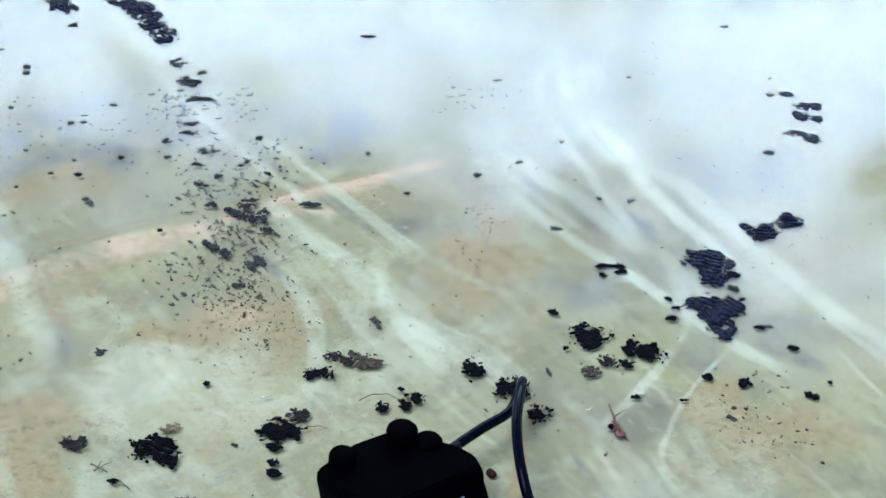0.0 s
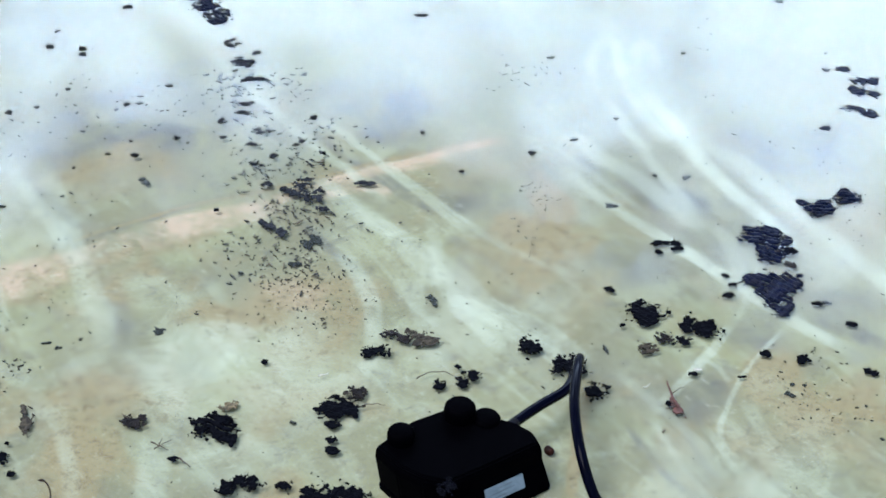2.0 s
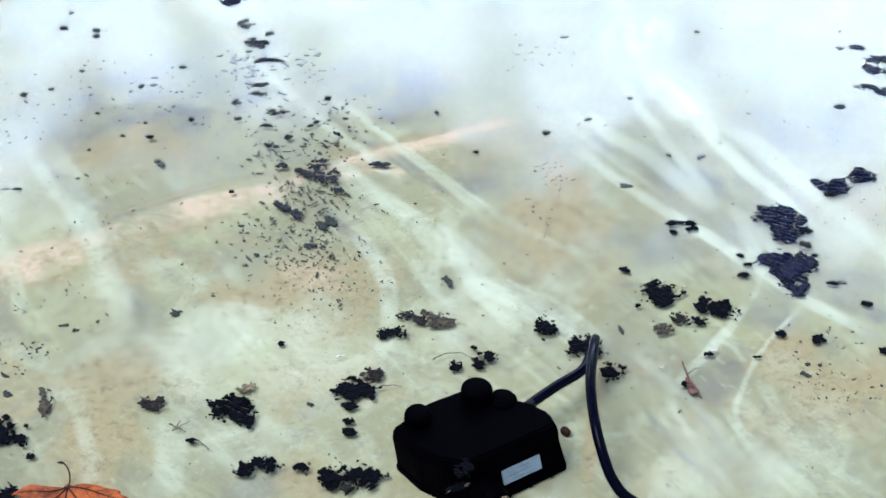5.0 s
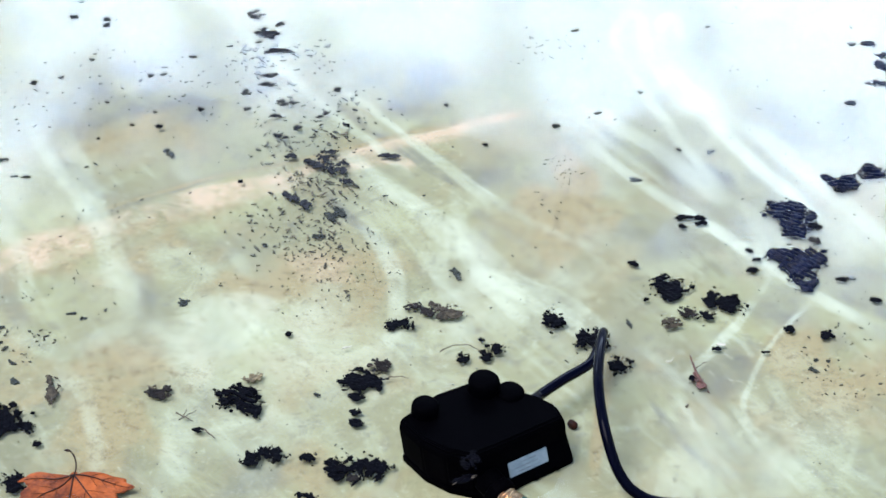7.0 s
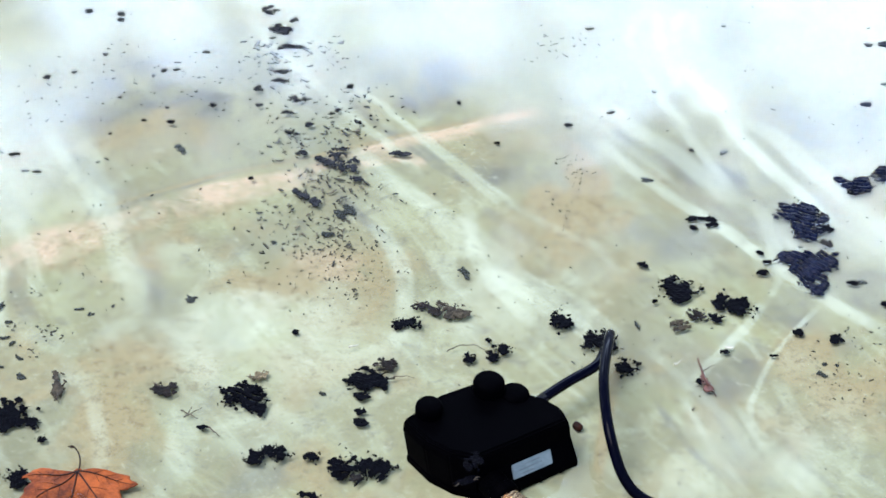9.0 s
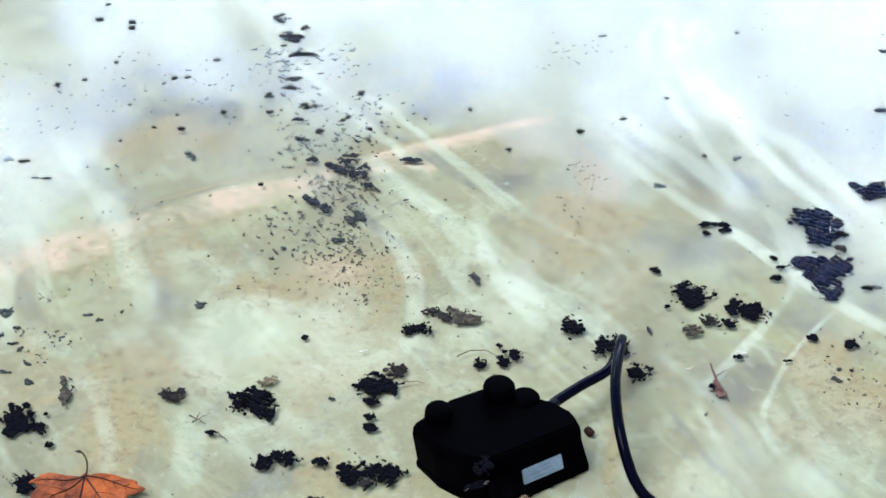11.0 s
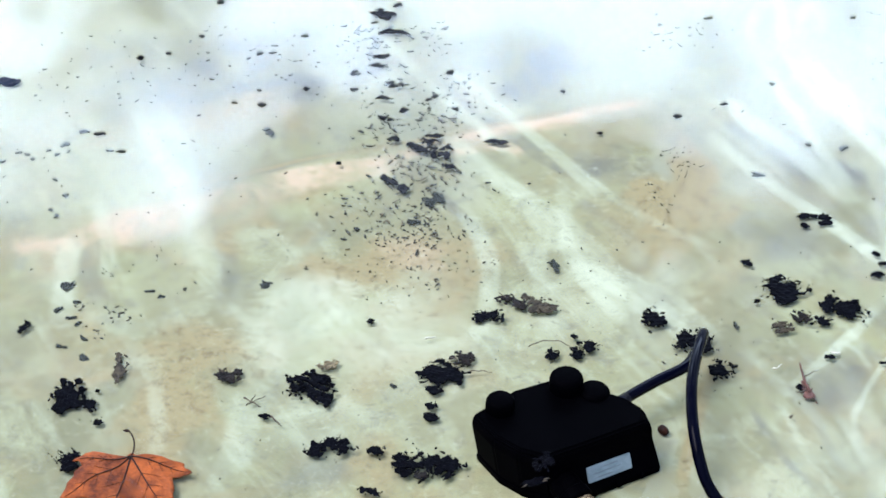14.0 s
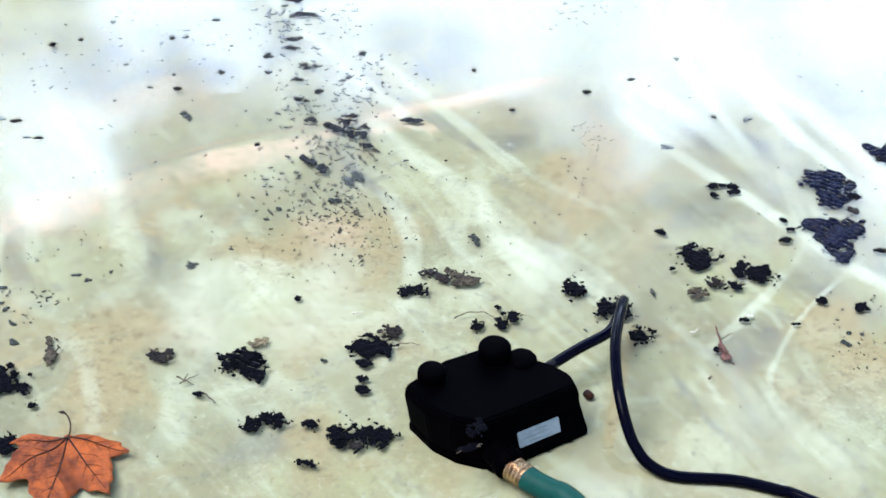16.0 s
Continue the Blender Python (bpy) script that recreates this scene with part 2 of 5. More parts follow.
DARK_FLECK = material("dark_leaf_crumbs", (0.018, 0.018, 0.020), 0.7, dark=(0.006, 0.006, 0.008), scale=40, bump=0.4, spec=0.1)
vary_by_chip(FLECK, (0.20, 0.17, 0.115))
vary_by_chip(DARK_FLECK, (0.09, 0.085, 0.075))
BARK = material("twig_bark", (0.10, 0.075, 0.045), 0.7, dark=(0.03, 0.022, 0.015), scale=300)
M_LEAF = material("orange_leaf", (0.33, 0.078, 0.014), 0.55, dark=(0.085, 0.020, 0.007), scale=75, bump=0.7, bump_scale=380, spec=0.12)
M_VEIN = material("dark_leaf_vein", (0.022, 0.010, 0.007), 0.6, scale=200, spec=0.15)
M_SIDE_VEIN = material("brown_leaf_vein", (0.085, 0.024, 0.009), 0.6, scale=200, spec=0.15)
M_PUMP = material("black_plastic", (0.0006, 0.0006, 0.0010), 0.5, dark=(0.0003, 0.0003, 0.0006), scale=30, bump=0.15, bump_scale=900, dist=0.0004, spec=0.004)
M_CABLE = material("black_cable_rubber", (0.0006, 0.0008, 0.0055), 0.07, dark=(0.0004, 0.0005, 0.003), scale=40, bump=0.03, bump_scale=600, dist=0.0002, spec=0.038)
PUMP_BIT = material("wet_shreds", (0.0018, 0.002, 0.0042), 0.5, dark=(0.0006, 0.0006, 0.001), scale=160, bump=0.6, spec=0.02)
M_LABEL = material("silver_label", (0.225, 0.275, 0.29), 0.5, dark=(0.15, 0.20, 0.21), scale=110, bump=0.1)
M_PRINT = material("grey_print", (0.19, 0.24, 0.26), 0.5, scale=60)
M_BRASS = material("worn_brass", (0.50, 0.35, 0.20), 0.26, 0.95, dark=(0.22, 0.13, 0.07), scale=120, bump=0.2)
M_HOSE = material("green_hose_rubber", (0.001, 0.050, 0.038), 0.5, dark=(0.001, 0.038, 0.029), scale=60, bump=0.15, spec=0.12)

# ---- cover, water, ground ----
WATER, BED = 0.0048, 0.0012
SILT, TAN, GREY, PEACH = 0, 1, 2, 3


def spaced(lo, hi, step, far):
    inner = list(np.arange(lo, hi, step))
    a, b, d = [], [], step
    x = lo
    while x > -far:
        d *= 1.6
        x -= d
        a.append(max(x, -far))
    x, d = inner[-1], step
    while x < far:
        d *= 1.6
        x += d
        b.append(min(x, far))
    return np.array(a[::-1] + inner + b)


GX, GY = spaced(-0.80, 0.88, 0.0024, 8.0), spaced(0.48, 1.84, 0.0024, 8.0)
PX, PY = np.meshgrid(GX, GY)
STAIN = np.zeros((*PX.shape, 4))
# slow wobble, so that stain edges wander
WOB_X = 0.010 * np.sin(PX * 31 + 2.0 * np.sin(PY * 17)) + 0.006 * np.sin(PY * 63 + 3 * np.sin(PX * 41))
WOB_Y = 0.010 * np.sin(PY * 27 + 2.3 * np.sin(PX * 23)) + 0.006 * np.sin(PX * 57 + 2 * np.sin(PY * 49))


def smooth_line(pts, n=8):
    """A rounded line through a few points."""
    p = [np.array(q, float) for q in pts]
    p = [2 * p[0] - p[1]] + p + [2 * p[-1] - p[-2]]
    out = []
    for a, b, c, d in zip(p, p[1:], p[2:], p[3:]):
        for u in np.linspace(0, 1, n, endpoint=False):
            out.append(0.5 * (2 * b + (c - a) * u + (2 * a - 5 * b + 4 * c - d) * u * u + (3 * b - a - 3 * c + d) * u ** 3))
    return out + [p[-2]]


def lay(channel, weight):
    STAIN[..., channel] = 1 - (1 - STAIN[..., channel]) * (1 - np.clip(weight, 0, 1))


def streak(channel, pts, width, strength):
    """A line of silt or stain along a smooth path, fading at both ends."""
    line = smooth_line(pts, 6)
    width = max(width, 0.0046)
    xs, ys = [p[0] for p in line], [p[1] for p in line]
    pad = 2.2 * width + 0.02
    c0, c1 = np.searchsorted(GX, (min(xs) - pad, max(xs) + pad))
    r0, r1 = np.searchsorted(GY, (min(ys) - pad, max(ys) + pad))
    box = np.s_[r0:r1, c0:c1]
    x, y = PX[box] + WOB_X[box] * 0.15, PY[box] + WOB_Y[box] * 0.15
    best, along = np.full(x.shape, 9.0), np.zeros(x.shape)
    for i, (a, b) in enumerate(zip(line, line[1:])):
        d = b - a
        u = np.clip(((x - a[0]) * d[0] + (y - a[1]) * d[1]) / max(d @ d, 1e-9), 0, 1)
        r = np.hypot(x - a[0] - u * d[0], y - a[1] - u * d[1])
        near = r < best
        best, along = np.where(near, r, best), np.where(near, (i + u) / (len(line) - 1), along)
    ends = np.clip(np.minimum(along, 1 - along) * 7, 0, 1)
    q = best / (0.72 * width)
    weight = strength * ends * (0.80 * np.exp(-q ** 6) + 0.20 * np.exp(-q ** 2 * 0.6))
    STAIN[..., channel][box] = 1 - (1 - STAIN[..., channel][box]) * (1 - np.clip(weight, 0, 1))


def patch(channel, x, y, length, width, angle, strength):
    """A blotch with a wandering edge."""
    c, s = math.cos(radians(angle)), math.sin(radians(angle))
    dx, dy = PX + 2.2 * WOB_X - x, PY + 2.2 * WOB_Y - y
    u, v = (dx * c + dy * s) / (length * 0.5), (dy * c - dx * s) / (width * 0.5)
    lay(channel, strength * np.exp(-(u * u + v * v) ** 1.3 * 0.8))


streak(SILT, [(-0.294, 1.479), (-0.245, 1.399), (-0.190, 1.318), (-0.128, 1.228), (-0.083, 1.174), (-0.027, 1.093)], 0.0097, 0.75)
streak(SILT, [(-0.142, 1.314), (-0.086, 1.251), (-0.038, 1.186), (0.014, 1.120), (0.067, 1.042)], 0.0090, 0.8)
streak(GREY, [(-0.153, 1.300), (-0.098, 1.217), (-0.055, 1.169), (-0.007, 1.112), (0.034, 1.086)], 0.0073, 0.5)
streak(GREY, [(-0.042, 1.177), (0.007, 1.107), (0.028, 1.091)], 0.0084, 0.6)
streak(PEACH, [(-0.523, 0.884), (-0.468, 0.930), (-0.376, 0.988), (-0.295, 1.042), (-0.234, 1.070)], 0.0213, 0.95)
streak(PEACH, [(-0.317, 1.026), (-0.255, 1.065), (-0.177, 1.102), (-0.110, 1.140)], 0.0157, 0.95)
streak(TAN, [(-0.412, 1.004), (-0.298, 1.074), (-0.180, 1.128), (-0.121, 1.155), (0.004, 1.215), (0.126, 1.270)], 0.0036, 0.8)
streak(TAN, [(-0.510, 0.907), (-0.446, 0.939), (-0.387, 0.981)], 0.0244, 0.55)
streak(PEACH, [(-0.155, 0.952), (-0.134, 0.913), (-0.090, 0.925)], 0.0318, 0.35)
streak(TAN, [(-0.403, 0.947), (-0.295, 1.002), (-0.227, 1.045)], 0.0191, 0.4)
streak(PEACH, [(-0.131, 1.138), (-0.042, 1.177), (0.051, 1.225), (0.126, 1.257)], 0.0107, 0.75)
streak(PEACH, [(-0.123, 1.110), (-0.055, 1.139), (-0.027, 1.117)], 0.0119, 0.75)
streak(GREY, [(-0.358, 1.042), (-0.271, 1.094), (-0.179, 1.133)], 0.0046, 0.45)
streak(SILT, [(-0.124, 1.156), (-0.089, 1.124), (-0.041, 1.069), (0.013, 1.005)], 0.0132, 0.45)
streak(SILT, [(-0.093, 1.020), (-0.059, 0.948), (-0.041, 0.839), (-0.029, 0.766)], 0.0153, 0.5)
streak(SILT, [(-0.041, 1.069), (0.012, 0.983), (0.075, 0.904), (0.135, 0.849), (0.186, 0.804)], 0.0241, 0.6)
streak(SILT, [(-0.014, 0.982), (0.011, 0.880), (0.028, 0.788)], 0.0182, 0.4)
streak(SILT, [(0.041, 1.086), (0.119, 1.012), (0.194, 0.962)], 0.0106, 0.3)
streak(SILT, [(-0.524, 1.218), (-0.460, 1.099), (-0.407, 1.011), (-0.376, 0.939), (-0.355, 0.861)], 0.0142, 0.7)
streak(GREY, [(-0.490, 1.170), (-0.419, 1.044), (-0.362, 0.951), (-0.340, 0.881)], 0.0058, 0.4)
streak(SILT, [(-0.500, 0.995), (-0.468, 0.923), (-0.439, 0.836)], 0.0127, 0.5)
streak(SILT, [(-0.471, 0.816), (-0.391, 0.765), (-0.329, 0.823)], 0.0197, 0.35)
streak(TAN, [(0.167, 0.758), (0.157, 0.673), (0.144, 0.594)], 0.0055, 0.9)
streak(SILT, [(0.033, 0.964), (0.094, 0.913), (0.152, 0.869), (0.193, 0.814)], 0.0102, 0.55)
streak(SILT, [(-0.038, 1.203), (0.007, 1.141), (0.049, 1.090), (0.080, 1.049)], 0.0056, 0.6)
streak(GREY, [(-0.082, 0.995), (-0.062, 0.937), (-0.048, 0.876)], 0.0040, 0.35)
streak(SILT, [(0.075, 1.276), (0.162, 1.256), (0.234, 1.171), (0.288, 1.085)], 0.0073, 0.4)
streak(SILT, [(-0.051, 0.839), (-0.056, 0.765), (-0.072, 0.695)], 0.0063, 0.35)
streak(SILT, [(0.070, 0.808), (0.105, 0.765), (0.148, 0.706)], 0.0053, 0.35)
streak(SILT, [(-0.317, 0.824), (-0.261, 0.755), (-0.206, 0.656)], 0.0084, 0.3)
streak(SILT, [(-0.430, 1.000), (-0.400, 1.057), (-0.352, 1.095)], 0.0084, 0.3)
streak(SILT, [(-0.403, 0.764), (-0.354, 0.681), (-0.327, 0.574)], 0.0128, 0.35)
patch(TAN, -0.299, 0.709, 0.067, 0.100, 5, 0.8)
patch(TAN, -0.323, 0.622, 0.100, 0.065, 47, 0.75)
patch(TAN, -0.424, 0.689, 0.067, 0.051, 5, 0.5)
streak(SILT, [(-0.259, 0.800), (-0.256, 0.721), (-0.260, 0.638), (-0.261, 0.563)], 0.0218, 0.6)
patch(SILT, -0.383, 0.710, 0.063, 0.052, 5, 0.5)
patch(SILT, -0.222, 0.658, 0.066, 0.116, 5, 0.4)
patch(SILT, -0.219, 0.811, 0.138, 0.081, 3, 0.75)
patch(SILT, -0.275, 0.772, 0.053, 0.053, 3, 0.6)
patch(SILT, -0.136, 0.834, 0.098, 0.056, 3, 0.4)
patch(SILT, -0.172, 0.659, 0.124, 0.063, 3, 0.4)
patch(SILT, -0.026, 0.784, 0.072, 0.079, 3, 0.35)
patch(TAN, -0.316, 0.709, 0.063, 0.116, 3, 0.75)
patch(TAN, 0.153, 1.070, 0.055, 0.123, 3, 0.9)
patch(GREY, 0.150, 1.070, 0.041, 0.079, 3, 0.3)
patch(TAN, -0.338, 0.962, 0.070, 0.052, 3, 0.7)
patch(TAN, -0.427, 0.905, 0.074, 0.041, 3, 0.5)
patch(TAN, -0.132, 0.761, 0.036, 0.053, 3, 0.5)
patch(TAN, -0.140, 0.912, 0.138, 0.069, 3, 0.65)
patch(TAN, -0.154, 0.716, 0.052, 0.067, 3, 0.35)
patch(TAN, 0.117, 0.969, 0.105, 0.073, 3, 0.35)
patch(TAN, 0.407, 0.745, 0.115, 0.106, 3, 0.7)
patch(TAN, 0.376, 0.806, 0.037, 0.037, 3, 0.5)
patch(TAN, 0.189, 0.911, 0.077, 0.089, 3, 0.3)
patch(TAN, -0.113, 0.591, 0.087, 0.052, 3, 0.6)
patch(TAN, -0.260, 0.773, 0.041, 0.053, 3, 0.5)
patch(TAN, -0.159, 0.796, 0.036, 0.045, 3, 0.6)
patch(TAN, -0.339, 0.619, 0.076, 0.047, 3, 0.5)
patch(TAN, 0.051, 0.590, 0.165, 0.044, 3, 0.5)
patch(TAN, 0.220, 0.779, 0.055, 0.054, 3, 0.4)
patch(GREY, -0.128, 0.676, 0.091, 0.056, 3, 0.25)
patch(TAN, 0.015, 1.168, 0.064, 0.037, 4, 0.4)
patch(GREY, 0.105, 1.144, 0.134, 0.084, 4, 0.75)
patch(GREY, -0.031, 1.296, 0.088, 0.105, 4, 0.8)
patch(GREY, -0.393, 1.242, 0.227, 0.152, 4, 0.55)
patch(GREY, -0.391, 0.697, 0.067, 0.116, 3, 0.25)
patch(GREY, -0.183, 0.581, 0.097, 0.051, 3, 0.5)
patch(GREY, 0.297, 1.163, 0.108, 0.072, -47, 0.5)
patch(GREY, 0.290, 0.765, 0.061, 0.053, 3, 0.55)
# soft shadow beside the big leaf mat, painted as grey
patch(GREY, 0.377, 0.882, 0.090, 0.060, 3, 0.5)
patch(GREY, -0.138, 1.133, 0.097, 0.160, 4, 0.3)
patch(GREY, -0.366, 1.048, 0.144, 0.068, 3, 0.3)
patch(GREY, 0.244, 0.998, 0.161, 0.096, 3, 0.3)
patch(GREY, 0.430, 1.111, 0.116, 0.070, -55, 0.4)
patch(TAN, -0.412, 1.138, 0.102, 0.072, 4, 0.35)
patch(SILT, -0.283, 0.903, 0.075, 0.070, 3, 0.4)
patch(SILT, -0.469, 1.147, 0.041, 0.061, 4, 0.4)
patch(GREY, -0.278, 0.965, 0.077, 0.063, 3, 0.3)
patch(SILT, -0.357, 0.982, 0.039, 0.033, 3, 0.4)
patch(GREY, 0.505, 1.241, 0.185, 0.157, -34, 0.45)
streak(SILT, [(0.187, 1.194), (0.227, 1.135), (0.258, 1.095), (0.288, 1.058), (0.326, 1.015), (0.368, 0.967), (0.421, 0.900), (0.464, 0.860), (0.500, 0.824)], 0.014, 0.95)
streak(SILT, [(0.194, 1.294), (0.236, 1.229), (0.287, 1.165), (0.323, 1.106), (0.352, 1.066)], 0.02, 0.7)
streak(SILT, [(0.355, 1.090), (0.382, 1.036), (0.413, 0.980), (0.431, 0.933)], 0.012, 0.5)
streak(SILT, [(0.259, 1.387), (0.286, 1.276), (0.317, 1.173), (0.346, 1.095)], 0.012, 0.65)
streak(SILT, [(0.313, 1.414), (0.342, 1.305), (0.374, 1.213), (0.409, 1.135), (0.440, 1.071), (0.467, 1.016)], 0.018, 0.95)
streak(SILT, [(0.352, 1.267), (0.413, 1.228), (0.443, 1.166), (0.485, 1.104), (0.518, 1.030), (0.558, 0.966), (0.605, 0.887)], 0.02, 0.75)
streak(SILT, [(0.533, 0.976), (0.561, 0.924), (0.598, 0.875)], 0.006, 0.8)
streak(SILT, [(0.536, 0.902), (0.561, 0.844), (0.578, 0.802)], 0.005, 0.8)
streak(SILT, [(0.247, 1.394), (0.253, 1.463), (0.271, 1.518), (0.289, 1.520), (0.293, 1.466), (0.295, 1.397)], 0.011, 0.95)
streak(SILT, [(0.311, 1.429), (0.319, 1.497), (0.334, 1.524), (0.344, 1.502), (0.338, 1.431)], 0.01, 0.95)
streak(SILT, [(0.292, 1.405), (0.313, 1.319), (0.335, 1.252)], 0.01, 0.7)
streak(SILT, [(0.424, 0.894), (0.382, 0.844), (0.350, 0.798), (0.323, 0.747), (0.313, 0.712), (0.319, 0.671)], 0.0046, 0.75)
streak(SILT, [(0.357, 0.899), (0.334, 0.858), (0.309, 0.823), (0.277, 0.781), (0.244, 0.735)], 0.0085, 0.85)
streak(SILT, [(0.363, 1.073), (0.372, 1.022), (0.375, 0.962)], 0.005, 0.6)
streak(SILT, [(0.377, 1.044), (0.383, 0.983), (0.374, 0.930), (0.356, 0.894)], 0.006, 0.6)
streak(SILT, [(0.305, 0.829), (0.324, 0.815), (0.335, 0.788)], 0.005, 0.55)
streak(SILT, [(0.209, 0.810), (0.246, 0.762), (0.276, 0.715), (0.308, 0.658)], 0.01, 0.45)
streak(SILT, [(0.346, 0.761), (0.353, 0.718), (0.378, 0.661)], 0.012, 0.5)
streak(GREY, [(0.363, 0.905), (0.373, 0.865), (0.395, 0.847)], 0.016, 0.6)
streak(GREY, [(0.306, 0.801), (0.320, 0.774), (0.325, 0.747)], 0.02, 0.55)
streak(GREY, [(0.452, 0.909), (0.485, 0.880), (0.529, 0.848)], 0.018, 0.5)
streak(GREY, [(0.252, 1.201), (0.277, 1.139), (0.304, 1.099)], 0.01, 0.5)
streak(GREY, [(0.207, 1.224), (0.232, 1.187), (0.251, 1.156)], 0.012, 0.5)
streak(SILT, [(-0.114, 1.144), (-0.051, 1.071), (0.016, 1.007), (0.078, 0.925), (0.137, 0.849), (0.161, 0.808)], 0.018, 0.7)
streak(SILT, [(-0.083, 1.001), (-0.056, 0.929), (-0.046, 0.840), (-0.071, 0.756)], 0.014, 0.6)
streak(SILT, [(0.017, 1.086), (0.028, 0.986), (0.052, 0.904), (0.092, 0.828)], 0.012, 0.5)
streak(GREY, [(0.036, 1.041), (0.069, 1.010), (0.119, 0.959)], 0.012, 0.4)
streak(GREY, [(-0.145, 1.077), (-0.089, 1.001), (-0.056, 0.960)], 0.01, 0.45)
streak(TAN, [(0.169, 0.741), (0.159, 0.673), (0.146, 0.586)], 0.006, 0.95)
streak(TAN, [(0.176, 0.776), (0.165, 0.706), (0.153, 0.640)], 0.008, 0.8)
streak(SILT, [(-0.469, 1.193), (-0.433, 1.105), (-0.399, 1.019), (-0.366, 0.938), (-0.340, 0.863), (-0.328, 0.809)], 0.018, 0.5)
streak(GREY, [(-0.371, 1.000), (-0.342, 0.931), (-0.321, 0.865), (-0.315, 0.810)], 0.016, 0.6)
streak(GREY, [(-0.476, 1.154), (-0.436, 1.093), (-0.391, 1.031)], 0.01, 0.5)
streak(PEACH, [(-0.474, 0.904), (-0.432, 0.929), (-0.388, 0.951)], 0.026, 0.8)
streak(PEACH, [(-0.559, 0.878), (-0.528, 0.897), (-0.498, 0.900)], 0.02, 0.7)
streak(SILT, [(-0.504, 0.920), (-0.490, 0.843), (-0.471, 0.754)], 0.018, 0.6)
streak(GREY, [(-0.483, 0.933), (-0.464, 0.846), (-0.431, 0.795)], 0.016, 0.5)
streak(SILT, [(-0.259, 0.836), (-0.214, 0.851), (-0.164, 0.830)], 0.03, 0.6)
patch(TAN, -0.305, 0.703, 0.062, 0.160, 0, 0.8)
patch(TAN, 0.152, 1.065, 0.055, 0.162, 0, 0.9)
patch(TAN, 0.431, 0.747, 0.166, 0.136, 0, 0.75)
patch(TAN, 0.388, 0.809, 0.057, 0.057, 0, 0.6)
patch(TAN, -0.191, 0.871, 0.123, 0.108, 0, 0.6)
patch(SILT, -0.210, 0.795, 0.148, 0.091, 0, 0.5)
patch(SILT, -0.267, 0.774, 0.064, 0.081, 0, 0.6)
patch(TAN, -0.326, 0.966, 0.089, 0.085, 0, 0.7)
patch(TAN, 0.175, 0.763, 0.036, 0.036, 0, 0.6)
patch(GREY, -0.428, 1.219, 0.182, 0.143, 0, 0.4)
patch(GREY, -0.038, 1.312, 0.141, 0.125, 0, 0.6)
patch(TAN, -0.410, 1.144, 0.102, 0.061, 0, 0.4)
patch(GREY, 0.464, 1.261, 0.130, 0.209, 0, 0.45)
patch(TAN, 0.558, 1.114, 0.117, 0.138, 0, 0.35)
patch(TAN, -0.366, 1.169, 0.134, 0.086, 0, 0.5)
patch(TAN, 0.105, 1.202, 0.129, 0.090, 0, 0.4)
patch(SILT, 0.044, 0.864, 0.087, 0.117, 0, 0.4)
patch(TAN, -0.083, 0.747, 0.064, 0.079, 0, 0.4)

patch(GREY, 0.252, 1.038, 0.164, 0.137, 0, 0.35)
patch(GREY, 0.410, 0.857, 0.077, 0.090, 0, 0.5)
patch(GREY, 0.320, 0.774, 0.043, 0.055, 0, 0.55)
patch(GREY, 0.492, 0.911, 0.100, 0.074, 0, 0.4)
patch(GREY, 0.312, 1.135, 0.065, 0.087, 0, 0.35)
patch(GREY, 0.087, 1.126, 0.139, 0.146, 0, 0.3)
patch(GREY, 0.402, 1.035, 0.063, 0.070, 0, 0.35)
patch(GREY, -0.391, 1.261, 0.235, 0.215, 0, 0.45)
patch(GREY, -0.292, 1.289, 0.182, 0.161, 0, 0.4)
patch(GREY, -0.266, 1.140, 0.132, 0.095, 0, 0.35)
patch(TAN, -0.367, 0.918, 0.090, 0.070, 0, 0.5)
patch(TAN, -0.519, 0.868, 0.083, 0.088, 0, 0.55)
patch(TAN, -0.333, 0.730, 0.066, 0.126, 0, 0.8)
patch(TAN, -0.361, 0.669, 0.064, 0.119, 0, 0.6)
patch(TAN, -0.115, 0.902, 0.107, 0.105, 0, 0.55)
patch(TAN, -0.449, 0.757, 0.084, 0.105, 0, 0.4)
streak(PEACH, [(-0.402, 0.962), (-0.337, 1.003), (-0.263, 1.047), (-0.199, 1.079), (-0.146, 1.100)], 0.03, 0.55)
streak(PEACH, [(-0.489, 0.921), (-0.445, 0.955), (-0.380, 0.985)], 0.022, 0.5)
streak(PEACH, [(-0.120, 1.131), (-0.065, 1.166), (-0.009, 1.188), (0.056, 1.218)], 0.018, 0.45)
streak(GREY, [(-0.390, 1.008), (-0.317, 1.057), (-0.241, 1.099), (-0.175, 1.132)], 0.005, 0.6)
streak(GREY, [(-0.107, 1.165), (-0.038, 1.195), (0.042, 1.234)], 0.005, 0.5)
patch(TAN, 0.154, 1.083, 0.041, 0.071, 0, 0.95)
patch(TAN, 0.139, 1.025, 0.034, 0.067, 0, 0.9)
patch(TAN, 0.168, 1.131, 0.035, 0.049, 0, 0.7)
patch(TAN, -0.311, 0.711, 0.040, 0.076, 0, 0.7)
patch(TAN, -0.315, 0.638, 0.038, 0.063, 0, 0.6)
patch(TAN, 0.404, 0.777, 0.055, 0.056, 0, 0.7)
patch(TAN, 0.423, 0.725, 0.054, 0.053, 0, 0.7)
patch(TAN, -0.211, 0.890, 0.068, 0.060, 0, 0.6)
patch(SILT, 0.350, 0.645, 0.131, 0.134, 0, 0.55)
patch(SILT, 0.239, 0.615, 0.107, 0.083, 0, 0.4)
patch(SILT, 0.392, 0.736, 0.080, 0.086, 0, 0.35)
